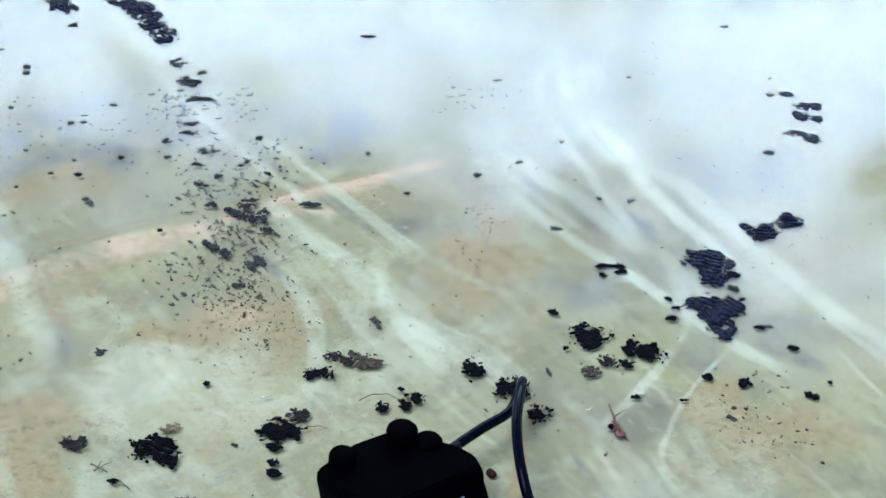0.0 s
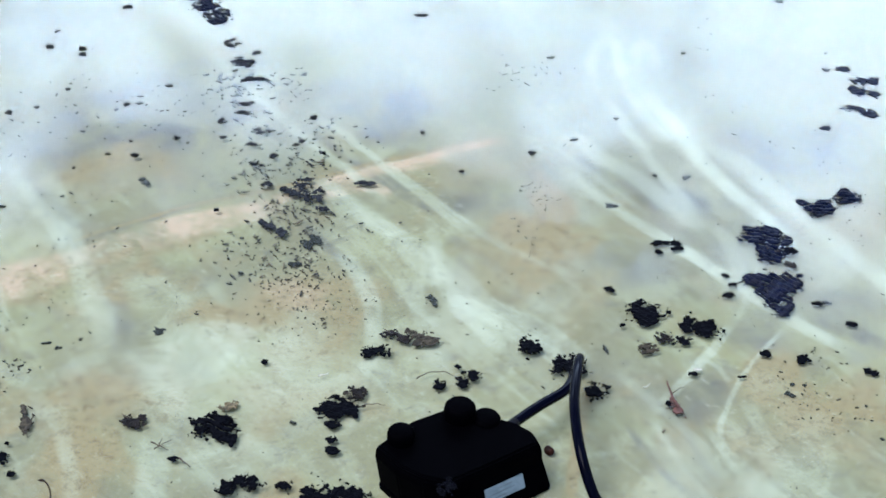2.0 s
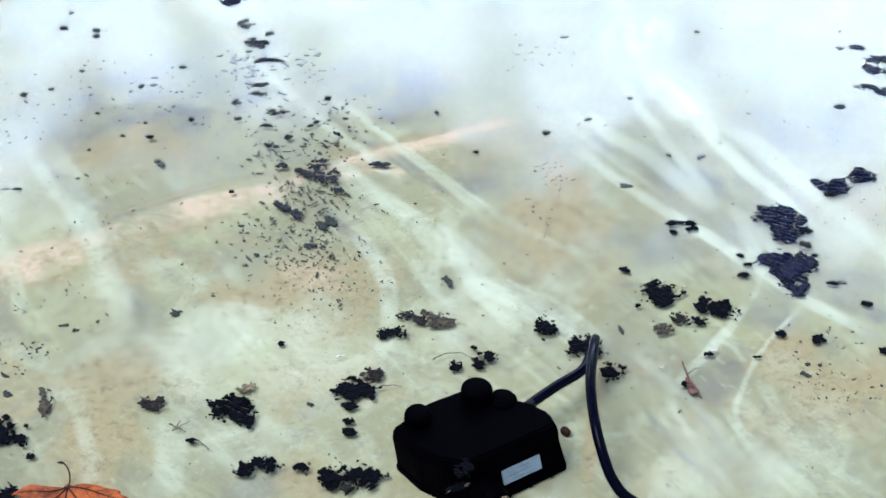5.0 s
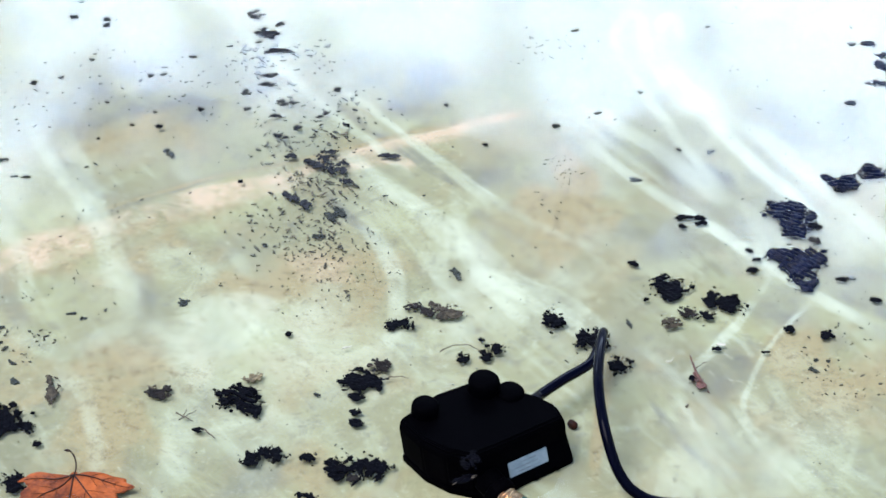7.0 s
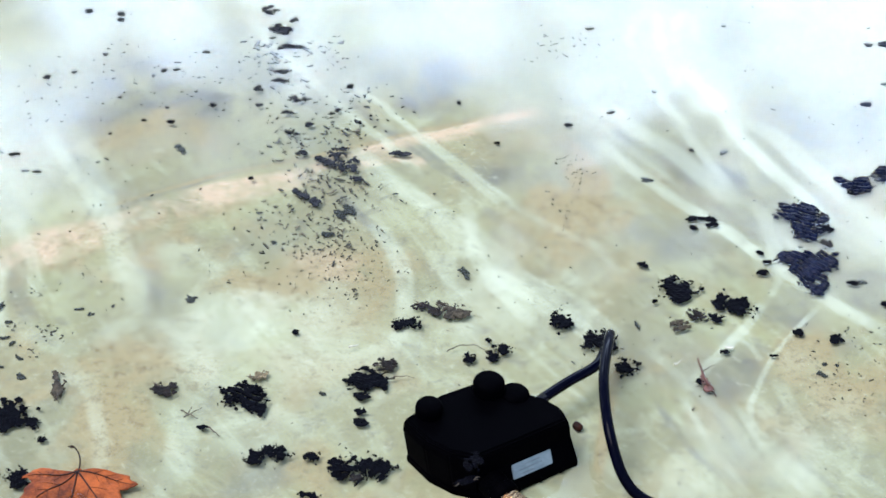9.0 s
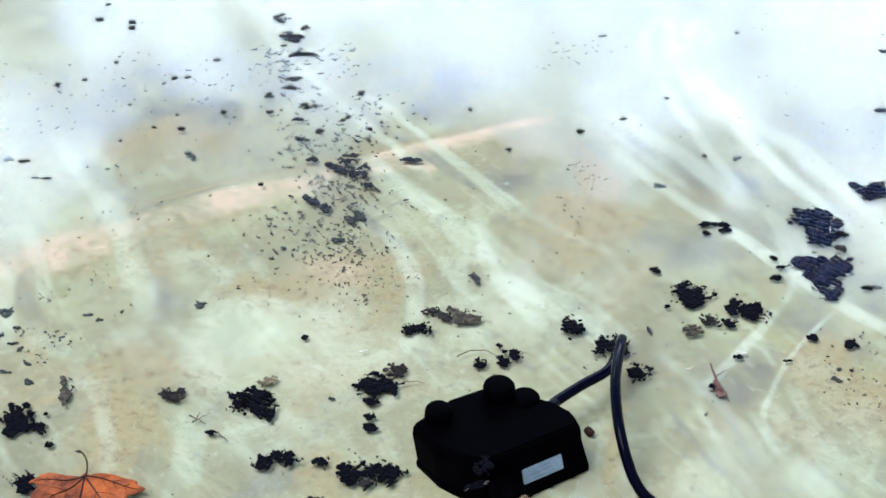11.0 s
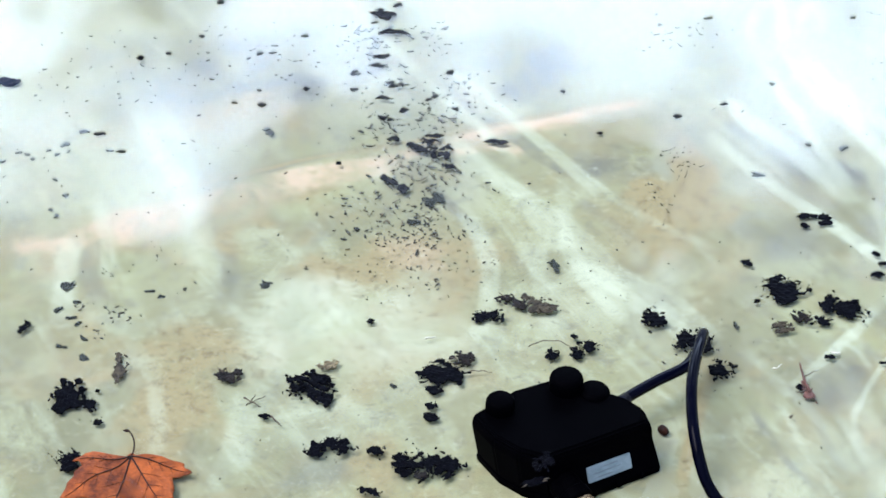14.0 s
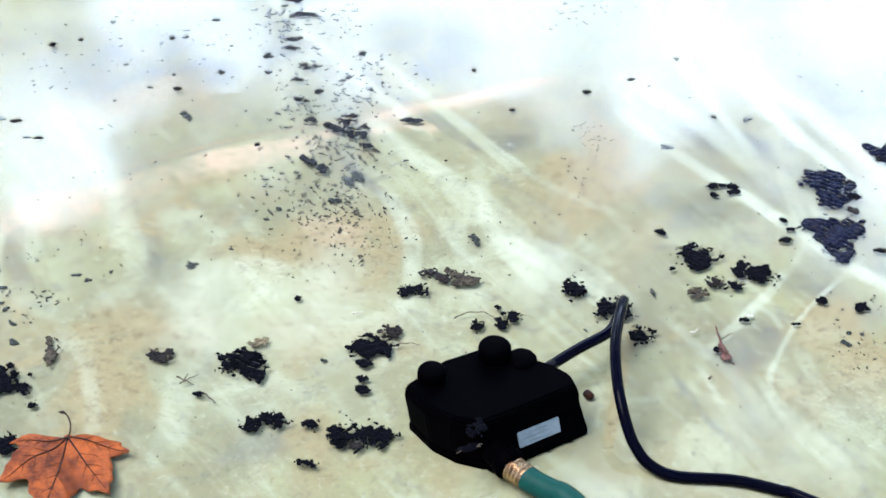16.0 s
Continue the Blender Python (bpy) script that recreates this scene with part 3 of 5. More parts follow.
patch(SILT, -0.141, 0.778, 0.114, 0.107, 0, 0.45)
patch(SILT, -0.223, 0.704, 0.088, 0.100, 0, 0.3)
streak(GREY, [(0.212, 0.732), (0.234, 0.668), (0.271, 0.609)], 0.006, 0.5)
streak(GREY, [(0.273, 0.728), (0.292, 0.656), (0.327, 0.598)], 0.007, 0.45)
streak(GREY, [(0.332, 0.707), (0.350, 0.645), (0.389, 0.595)], 0.006, 0.4)
streak(SILT, [(0.243, 0.734), (0.265, 0.655), (0.295, 0.596)], 0.006, 0.6)
streak(SILT, [(0.300, 0.721), (0.323, 0.643), (0.356, 0.585)], 0.006, 0.6)


def sheet(name, xs, ys, zs, mat):
    ny, nx = zs.shape
    verts = np.stack([xs, ys, zs], -1).reshape(-1, 3)
    i = np.arange(ny * nx).reshape(ny, nx)
    faces = np.stack([i[:-1, :-1], i[:-1, 1:], i[1:, 1:], i[1:, :-1]], -1).reshape(-1, 4)
    me = bpy.data.meshes.new(name)
    me.from_pydata(verts.tolist(), [], faces.tolist())
    me.materials.append(mat)
    me.shade_smooth()
    return new(name, me)


relief = 0.0012 * (np.sin(PX * 9 + 2 * np.sin(PY * 6)) + np.sin(PY * 11 + 2 * np.sin(PX * 7)))
relief += 0.0010 * STAIN[..., SILT] - 0.0010
near_pump = np.exp(-(((PX - 0.039) / 0.14) ** 2 + ((PY - 0.62) / 0.13) ** 2) ** 2)
cover = sheet("pool_cover", PX, PY, 0.6 * relief * (1 - near_pump), M_COVER)
attr = cover.data.color_attributes.new("stain", "FLOAT_COLOR", "POINT")
attr.data.foreach_set("color", STAIN.astype(np.float32).ravel())
tagged(cover, "pale green vinyl pool cover streaked with silt and brown stains", "pool cover", kind="structure")

water = sheet("water", *np.meshgrid(np.linspace(-8, 8, 3), np.linspace(-8, 8, 3)), np.full((3, 3), WATER), M_WATER)
tagged(water, "shallow clear rainwater lying on the pool cover", "water", kind="structure")
gx, gy = np.meshgrid([-400, -8, 8, 400], [-400, -8, 8, 400])
ground = sheet("ground", gx, gy, np.full((4, 4), -0.03), M_GROUND)
tagged(ground, "plain grey paving round the pool", "ground", kind="structure")


# ---- helpers for things ----
def mesh_of(name, bm, mat, smooth=True):
    bmesh.ops.recalc_face_normals(bm, faces=bm.faces)
    me = bpy.data.meshes.new(name)
    bm.to_mesh(me)
    bm.free()
    if smooth:
        me.shade_smooth()
    me.materials.append(mat)
    return me


def part(name, bm, mat, parent, label="", smooth=False):
    ob = new(name, mesh_of(name, bm, mat, smooth))
    ob.parent = parent
    if label:
        tagged(ob, label)
    return ob


def tube(bm, pts, radii, sides=10, closed=True):
    """A round bar along a line of points, with its own radius at each."""
    rings = []
    for i, p in enumerate(pts):
        a, b = Vector(pts[max(i - 1, 0)]), Vector(pts[min(i + 1, len(pts) - 1)])
        q = (b - a).to_track_quat("Z", "Y")
        r = radii[i] if hasattr(radii, "__len__") else radii
        rings.append([bm.verts.new(Vector(p) + q @ Vector((r * math.cos(t), r * math.sin(t), 0))) for t in np.linspace(0, 2 * math.pi, sides, endpoint=False)])
    for r0, r1 in zip(rings, rings[1:]):
        for k in range(sides):
            bm.faces.new((r0[k], r0[(k + 1) % sides], r1[(k + 1) % sides], r1[k]))
    if closed:
        bm.faces.new(rings[0][::-1])
        bm.faces.new(rings[-1])
    return rings


def prism(bm, outline, levels, lean=None):
    """Stacked outlines: levels of (z, inset scale)."""
    cx, cy = np.mean(outline, 0)
    rings = [[bm.verts.new((cx + (x - cx) * s + (lean[0] * (0.05 - z) / 0.05 if lean else 0), cy + (y - cy) * s + (lean[1] * (0.05 - z) / 0.05 if lean else 0), z)) for x, y in outline] for z, s in levels]
    n = len(outline)
    for r0, r1 in zip(rings, rings[1:]):
        for k in range(n):
            bm.faces.new((r0[k], r0[(k + 1) % n], r1[(k + 1) % n], r1[k]))
    bm.faces.new(rings[0][::-1])
    bm.faces.new(rings[-1])


# ---- leaf litter ----
L_MAT = "ragged black mat of wet rotten leaves floating on water"
L_BROWN = "torn brown rotting leaf floating on shallow water"
L_BROWN_WET = "sodden dark brown torn leaf on shallow water"
L_TAN = "curled dry tan leaf scrap floating on water"
L_RED = "rolled red-brown leaf with its stalk on water"
L_BIT = "small black wet leaf scrap floating on water"
L_SUNK = "dark soft leaf scrap sunken on the pool cover"
L_PALE = "small bleached leaf sliver on the water"
L_BEAD = "small red-brown seed pod on the pool cover"
L_PUMPBIT = "shreds of wet dark leaf stuck on the pump"
L_FAR = "long mat of sodden black leaves, blue sky reflection tinted into its colour"
L_AWASH = "dark leaf shreds lying awash on the cover"
L_TWIG = "thin brown twig floating on the water"


def flake(bm, rnd, x, y, z, size, stretch=1.6, tilt=0.5, heading=None):
    """One torn leaf flake: a bent many-sided chip with thickness."""
    n = rnd.randint(6, 9)
    a = rnd.uniform(0, 6.283) if heading is None else heading
    rot = Euler((rnd.uniform(-tilt, tilt), rnd.uniform(-tilt, tilt), a)).to_matrix()
    top, low = [], []
    for k in range(n):
        t = 6.283 * k / n
        r = size * 0.5 * rnd.uniform(0.55, 1.25)
        p = Vector((r * stretch * math.cos(t), r * math.sin(t), rnd.uniform(-0.12, 0.12) * size))
        q = rot @ p
        top.append(bm.verts.new((x + q.x, y + q.y, max(z + q.z, z - 0.0012) + 0.0005)))
        low.append(bm.verts.new((x + q.x * 0.92, y + q.y * 0.92, max(z + q.z, z - 0.0012) - 0.0006)))
    bm.faces.new(top)
    bm.faces.new(low[::-1])
    for k in range(n):
        bm.faces.new((top[k], low[k], low[(k + 1) % n], top[(k + 1) % n]))


def ragged(bm, length, width, rnd, cells, torn, power, height, ridge=0, bend=0.0, fill=0.80):
    """A torn, matted sheet: the cells of a fine grid where a rough field stands over zero, with thickness, bays and holes."""
    step = max(length, width) * 1.15 / cells
    nx, ny = int(length * 1.3 / step) + 2, int(width * 1.3 / step) + 2
    gx, gy = np.meshgrid((np.arange(nx + 1) - nx / 2) * step, (np.arange(ny + 1) - ny / 2) * step)

    def waves(x, y, long, count, fall):
        total, size = np.zeros_like(x), 1.0
        wave = long
        while wave > 2.2 * step:
            for _ in range(count):
                a, p = rnd.uniform(0, 6.283), rnd.uniform(0, 6.283)
                k = 6.283 / (wave * rnd.uniform(0.75, 1.3))
                total += size * np.sin(k * (x * math.cos(a) + y * math.sin(a)) + p)
            wave, size = wave * 0.6, size * fall
        return total / count ** 0.5

    cx, cy = gx[:-1, :-1] + step / 2, gy[:-1, :-1] + step / 2
    skew = rnd.uniform(-0.35, 0.35)
    u, v = cx / (length * 0.5), (cy + skew * width * 0.5 * (cx / length) + bend * width * (cx / length) ** 2) / (width * 0.5)
    field = fill - (np.abs(u) ** power + np.abs(v) ** power) ** (1 / power)
    field = field + torn * waves(cx, cy, 0.62 * max(length, width), 4, 0.70)
    if ridge:
        furrow = np.sin(cy / 0.0012 + 2.2 * np.sin(cx / 0.014) + 0.8 * np.sin(cx / 0.005))
        field = np.where((furrow < -0.55) & (waves(cx, cy, 0.5 * length, 4, 0.7) > -0.1), -1.0, field)
    mask = np.pad(field > 0, 1)
    lump = waves(gx, gy, 0.3 * max(length, width), 4, 0.8)
    inner = mask[:-1, :-1].astype(int) + mask[1:, :-1] + mask[:-1, 1:] + mask[1:, 1:]
    crown = np.clip((0.90 - ((gx / (length * 0.5)) ** 2 + (gy / (width * 0.5)) ** 2)), 0, 1)
    z = 0.0003 + height * (0.15 + 0.5 * crown + 0.30 * np.clip(lump, -1, 1.6)) * (inner / 4.0)
    if ridge:
        z = z + 0.0009 * ridge * (inner == 4) * (0.5 + 0.5 * np.sin(gy / 0.0012 + 2.2 * np.sin(gx / 0.014) + 0.8 * np.sin(gx / 0.005)))
    top, low = {}, {}

    def vert(r, c):
        if (r, c) not in top:
            jx, jy = (rnd.uniform(-0.30, 0.30) * step for _ in range(2))
            x, y = gx[r, c] + jx, gy[r, c] + jy
            top[r, c] = bm.verts.new((x, y, max(0.0002, z[r, c])))
            low[r, c] = bm.verts.new((x, y, -0.0008))
        return (r, c)

    for r, c in zip(*np.nonzero(mask[1:-1, 1:-1])):
        r, c = int(r), int(c)
        ring = [vert(r, c), vert(r, c + 1), vert(r + 1, c + 1), vert(r + 1, c)]
        bm.faces.new([top[k] for k in ring])
        for (dr, dc), (p, q) in zip(((-1, 0), (0, 1), (1, 0), (0, -1)), zip(ring, ring[1:] + ring[:1])):
            if not mask[r + 1 + dr, c + 1 + dc]:
                bm.faces.new((low[p], low[q], top[q], top[p]))


def litter(x, y, length, width, angle, seed, mat, label, ridge=0, z=None):
    """A floating mat of shredded leaf: one torn matted sheet, loose flakes at its rim, a few stalks."""
    rnd = random.Random(seed * 7 + 3)
    bm = bmesh.new()
    ragged(bm, length, width, rnd, 60 if length > 0.03 else 38, 0.36 if label is L_FAR else rnd.uniform(0.20, 0.27) if ridge else rnd.uniform(0.22, 0.34),
           rnd.uniform(2.2, 4.0), min(0.0015, 0.05 * width), ridge, rnd.uniform(-0.7, 0.7), 0.92 if ridge else 0.78)
    size = min(0.0040, max(0.0020, 0.13 * width))
    for _ in range(int(6 + 160 * length)):
        t = rnd.uniform(0, 6.283)
        r = rnd.uniform(0.78, 1.10)
        flake(bm, rnd, 0.47 * length * r * math.cos(t), 0.46 * width * r * math.sin(t), 0.0002, size * rnd.uniform(0.25, 0.7), rnd.uniform(1.2, 3.2), 0.06)
    ob = new("leaf_mat", mesh_of("leaf_mat", bm, mat, False))
    ob.matrix_world = pose(x, y, WATER if z is None else z, 0, 0, angle)
    tagged(ob, label, "leaf litter", "leaf litter on the water")
    for _ in range(rnd.randint(2, 4) if length > 0.018 else 0):
        t = rnd.uniform(0, 6.283)
        p0 = np.array((0.34 * length * math.cos(t), 0.34 * width * math.sin(t)))
        p1 = p0 * 1.35 + rnd.uniform(0.3, 0.6) * size * np.array((math.cos(t + 0.6), math.sin(t + 0.6)))
        p2 = p1 + rnd.uniform(0.4, 1.3) * size * np.array((math.cos(t - 0.5), math.sin(t - 0.5)))
        bs = bmesh.new()
        tube(bs, [(*p0, 0.0010), (*p1, 0.0012), (*p2, 0.0009)], [0.0005, 0.0004, 0.00015], 5)
        part("stalk", bs, BARK if mat is not WET else WET, ob)
    return ob


def torn_leaf(x, y, length, width, angle, seed, mat, label):
    """A torn, half-rotted leaf: a thin crumpled sheet eaten away at the rim, shreds along it and a stalk."""
    rnd = random.Random(seed * 11 + 7)
    bm = bmesh.new()
    ragged(bm, length, width * 0.9, rnd, 44, rnd.uniform(0.28, 0.38), 1.8, min(0.0014, 0.06 * width), 0, rnd.uniform(-1.0, 1.0))
    for _ in range(14):
        t = rnd.uniform(0, 6.283)
        m = rnd.uniform(0.80, 1.15)
        flake(bm, rnd, m * math.cos(t) * length * 0.47, m * math.sin(t) * width * 0.47, 0.0004, 0.0030 * rnd.uniform(0.3, 0.9), rnd.uniform(1.4, 3.4), 0.1)
    ob = new("torn_leaf", mesh_of("torn_leaf", bm, mat, False))
    ob.matrix_world = pose(x, y, WATER, 0, 0, angle)
    tagged(ob, label, "leaf", "leaf litter on the water")
    bs = bmesh.new()
    side = rnd.choice((-1, 1)) * length
    tube(bs, [(0.30 * side, 0, 0.0014), (0.48 * side, 0.05 * width, 0.0018), (0.64 * side, 0.22 * width, 0.0012)], [0.0006, 0.0005, 0.0002], 5)
    part("stalk", bs, BARK, ob)
    return ob


def scrap(x, y, length, width, angle, seed, mat, label, z=None):
    """A small torn scrap: a ragged chip with finer chips clinging to it."""
    rnd = random.Random(seed * 13 + 5)
    bm = bmesh.new()
    ragged(bm, length, width, rnd, 20 if length > 0.010 else 14, rnd.uniform(0.16, 0.26), rnd.uniform(1.8, 3.0), min(0.0008, 0.06 * width), 0, rnd.uniform(-0.8, 0.8))
    for _ in range(7 if length > 0.006 else 3):
        t = rnd.uniform(0, 6.283)
        flake(bm, rnd, length * 0.42 * math.cos(t), width * 0.42 * math.sin(t), 0.0, min(width, length) * rnd.uniform(0.2, 0.4), rnd.uniform(1, 2.4), 0.15)
    ob = new("leaf_scrap", mesh_of("leaf_scrap", bm, mat, False))
    ob.matrix_world = pose(x, y, WATER if z is None else z, 0, 0, angle)
    tagged(ob, label, "leaf scrap", "leaf scraps")
    return ob


def sunken(x, y, length, width, angle, seed, mat, label, z=None):
    """A leaf gone to shreds on the bed: overlapping thin flakes, densest in the middle, no clean rim."""
    rnd = random.Random(seed * 17 + 11)
    bm = bmesh.new()
    size = min(0.0036, 0.28 * min(length, width))
    knots = [(rnd.uniform(-0.36, 0.36), rnd.gauss(0, 0.17)) for _ in range(rnd.randint(3, 6))]
    for _ in range(int(min(150, 16 + 1.5 * length * width / size ** 2))):
        u, v = rnd.choice(knots)
        flake(bm, rnd, (u + rnd.gauss(0, 0.10)) * length, (v + rnd.gauss(0, 0.10)) * width, rnd.uniform(0, 0.0009), size * rnd.uniform(0.35, 1.0), rnd.uniform(1.1, 3.0), 0.06)
    ob = new("sunken_leaf", mesh_of("sunken_leaf", bm, mat, False))
    ob.matrix_world = pose(x, y, BED if z is None else z, 0, 0, angle)
    tagged(ob, label, "leaf", "sunken leaves")
    return ob


def seed_pod(x, y, length, width, angle, mat, label):
    """A small rounded pod lying on the cover."""
    bm = bmesh.new()
    us = np.linspace(-1, 1, 9)
    tube(bm, [(u * length / 2, 0, width * 0.45) for u in us], [max(0.0004, width / 2 * (1 - abs(u) ** 3.5) ** 0.6) for u in us], 12)
    ob = new("seed_pod", mesh_of("seed_pod", bm, mat))
    ob.matrix_world = pose(x, y, 0.0, 0, 0, angle)
    return tagged(ob, label, "seed pod")


def twig(pts, radius, mat, label):
    line = smooth_line(pts, 5)
    bm = bmesh.new()
    n = len(line)
    tube(bm, [(p[0], p[1], WATER + 0.0006 + 0.0006 * math.sin(i * 1.3)) for i, p in enumerate(line)],
         [radius * (1.1 - 0.7 * i / n) * (1 + 0.2 * math.sin(i * 2.1)) for i in range(n)], 6)
    ob = new("twig", mesh_of("twig", bm, mat))
    tagged(ob, label, "twig", "twigs on the water")
    return ob


def flecks(x, y, length, width, angle, count, small, large, seed, mat=None):
    """A drift of leaf crumbs lying on the cover: uncountable stuff."""
    rnd = random.Random(seed * 31 + 1)
    bm = bmesh.new()
    c, s = math.cos(radians(angle)), math.sin(radians(angle))
    knots = [(rnd.gauss(0, 0.3), rnd.gauss(0, 0.3)) for _ in range(max(4, count // 12))]
    for _ in range(count):
        u, v = rnd.choice(knots)
        u, v = (u + rnd.gauss(0, 0.13)) * length, (v + rnd.gauss(0, 0.13)) * width
        flake(bm, rnd, u * c - v * s, u * s + v * c, 0.0006, small + (large - small) * rnd.random() ** 2.6, rnd.uniform(1.2, 3.8), 0.1)
    ob = new("leaf_crumbs", mesh_of("leaf_crumbs", bm, mat or FLECK, False))
    ob.location = (x, y, BED)
    tagged(ob, "drift of dark leaf crumbs sunken on the cover", "leaf crumbs", kind="stuff")
    return ob


# ---- the pump ----
def make_pump():
    pump = new("submersible_pump")
    pump.matrix_world = pose(0.0353, 0.6199, 0, 0, 0, 32.4)
    tagged(pump, "black plastic submersible pump standing in shallow water on the cover", "pump")

    def bevelled(bm, width, segs=2):
        bmesh.ops.recalc_face_normals(bm, faces=bm.faces)
        bmesh.ops.bevel(bm, geom=[e for e in bm.edges if e.calc_face_angle(0) > 0.3], offset=width, segments=segs, affect="EDGES", clamp_overlap=True)
        return bm

    shell = [(-0.0700, 0.0452), (-0.0662, 0.0094), (-0.0548, -0.0155), (-0.0362, -0.0354), (0.0106, -0.0364), (0.0752, -0.0355), (0.0795, -0.0177),
             (0.0720, 0.0025), (0.0612, 0.0165), (0.0442, 0.0362), (0.0256, 0.0556), (-0.0179, 0.0581)]
    bm = bmesh.new()
    prism(bm, [(u * 1.0, v * 1.01 - 0.0003) for u, v in shell], [(-0.001, 0.985), (0.007, 0.985), (0.0085, 0.97)], (0.0062, -0.0038))
    part("base", bevelled(bm, 0.0012), M_PUMP, pump, "black ribbed plastic base")
    bm = bmesh.new()
    prism(bm, shell, [(0.008, 0.975), (0.044, 0.985), (0.0525, 0.965), (0.0560, 0.925)], (0.0062, -0.0038))
    part("housing", bevelled(bm, 0.002), M_PUMP, pump)
    # strainer slots round the foot
    for u, v, a in ((-0.015, -0.0488, 0), (0.010, -0.0486, 0), (0.035, -0.0482, 0), (0.060, -0.0478, 0)):
        bm = bmesh.new()
        bmesh.ops.create_cube(bm, size=1, matrix=pose(u, v, 0.0045) @ Matrix.Diagonal((0.003, 0.003, 0.0055, 1)))
        part("strainer_rib", bevelled(bm, 0.0006, 1), M_PUMP, pump)
    for u, v, r, h, name in ((-0.0412, 0.0392, 0.0136, 0.0685, "screw_boss"), (0.0265, 0.0379, 0.0159, 0.071, "screw_boss"), (0.0468, 0.0215, 0.0151, 0.0595, "cable_boss")):
        bm = bmesh.new()
        prism(bm, [(u + r * math.cos(t), v + r * math.sin(t)) for t in np.linspace(0, 6.2832, 28, endpoint=False)],
              [(0.010, 1.0), (h - 0.006, 0.99), (h - 0.003, 0.95), (h - 0.001, 0.85), (h, 0.66)])
        part(name, bm, M_PUMP, pump, smooth=True)
    # sloping front panel that carries the label
    bm = bmesh.new()
    lowc = [(-0.0310, -0.0300, 0.0), (0.0800, -0.0300, 0.0), (0.0805, -0.0470, 0.0), (-0.0250, -0.0485, 0.0)]
    foot = [(x, y, 0.006) for x, y, _ in lowc]
    high = [(-0.0330, -0.0280, 0.047), (0.0745, -0.0280, 0.047), (0.0740, -0.0300, 0.047), (-0.0330, -0.0300, 0.047)]
    rings = [[bm.verts.new(p) for p in ring] for ring in (lowc, foot, high)]
    for r0, r1 in zip(rings, rings[1:]):
        for k in range(4):
            bm.faces.new((r0[k], r0[(k + 1) % 4], r1[(k + 1) % 4], r1[k]))
    bm.faces.new(rings[0][::-1])
    bm.faces.new(rings[-1])
    part("front_panel", bevelled(bm, 0.0016), M_PUMP, pump, "sloping black plastic front panel")
    # label on the front panel
    bm = bmesh.new()
    bmesh.ops.create_cube(bm, size=1, matrix=pose(0.0278, -0.0408, 0.0225, -25, 0, 0.3) @ Matrix.Diagonal((0.0456, 0.0022, 0.0152, 1)))
    plate = part("label_plate", bevelled(bm, 0.0007), M_LABEL, pump, "worn silver rating label with faded print")
    rnd = random.Random(5)
    for row in range(3):
        bm = bmesh.new()
        wdt = rnd.uniform(0.018, 0.036)
        drop = (1 - row) * 0.0042
        bmesh.ops.create_cube(bm, size=1, matrix=pose(0.0075 + wdt / 2, -0.0408, 0.0225, -25, 0, 0.3) @ pose(0, -0.0012, drop) @ Matrix.Diagonal((wdt, 0.0005, 0.0013, 1)))
        part("print_bar", bm, M_PRINT, plate)
    # outlet and threaded coupling
    inv = pump.matrix_world.inverted()
    a, b = Vector((0.0400, 0.5800, 0.020)), Vector((0.0560, 0.5590, 0.0165))
    bm = bmesh.new()
    line = [inv @ a.lerp(b, k) for k in (0, 0.55, 0.6, 0.9, 0.96, 1.0)]
    tube(bm, line, [0.0140, 0.0140, 0.0154, 0.0154, 0.0148, 0.0122], 28)
    part("outlet", bm, M_PUMP, pump)
    return pump


make_pump()


def make_hose():
    """Green hose with a brass threaded end, running out of the pump's outlet."""
    ends = [(0.0555, 0.5595, 0.0165), (0.0603, 0.5553, 0.0165), (0.0652, 0.5510, 0.0165), (0.0700, 0.5465, 0.0162)]
    line = smooth_line(ends, 16)
    bm = bmesh.new()
    n = len(line)
    tube(bm, [tuple(p) for p in line], [0.0100 + 0.0022 * (0.5 + 0.5 * math.cos(6.2832 * 4.6 * i / n)) ** 0.6 for i in range(n)], 28)
    hose = new("garden_hose")
    tagged(hose, "green rubber garden hose with ribbed brass end fitting", "hose")
    part("brass_fitting", bm, M_BRASS, hose, "ribbed worn brass hose fitting", True)
    line = smooth_line([(0.0680, 0.5480, 0.0162), (0.0780, 0.5410, 0.0158), (0.0900, 0.5340, 0.0150), (0.1080, 0.5235, 0.0140), (0.1476, 0.4743, 0.0115), (0.2326, 0.4101, 0.0105), (0.3747, 0.3026, 0.0105), (0.5788, 0.1305, 0.0105), (0.7593, -0.1346, 0.0105), (0.8839, -0.6730, 0.0105)], 10)
    bm = bmesh.new()
    tube(bm, [tuple(p) for p in line], [0.0117] * 6 + [0.0113] * (len(line) - 6), 24)
    part("hose_pipe", bm, M_HOSE, hose, "", True)


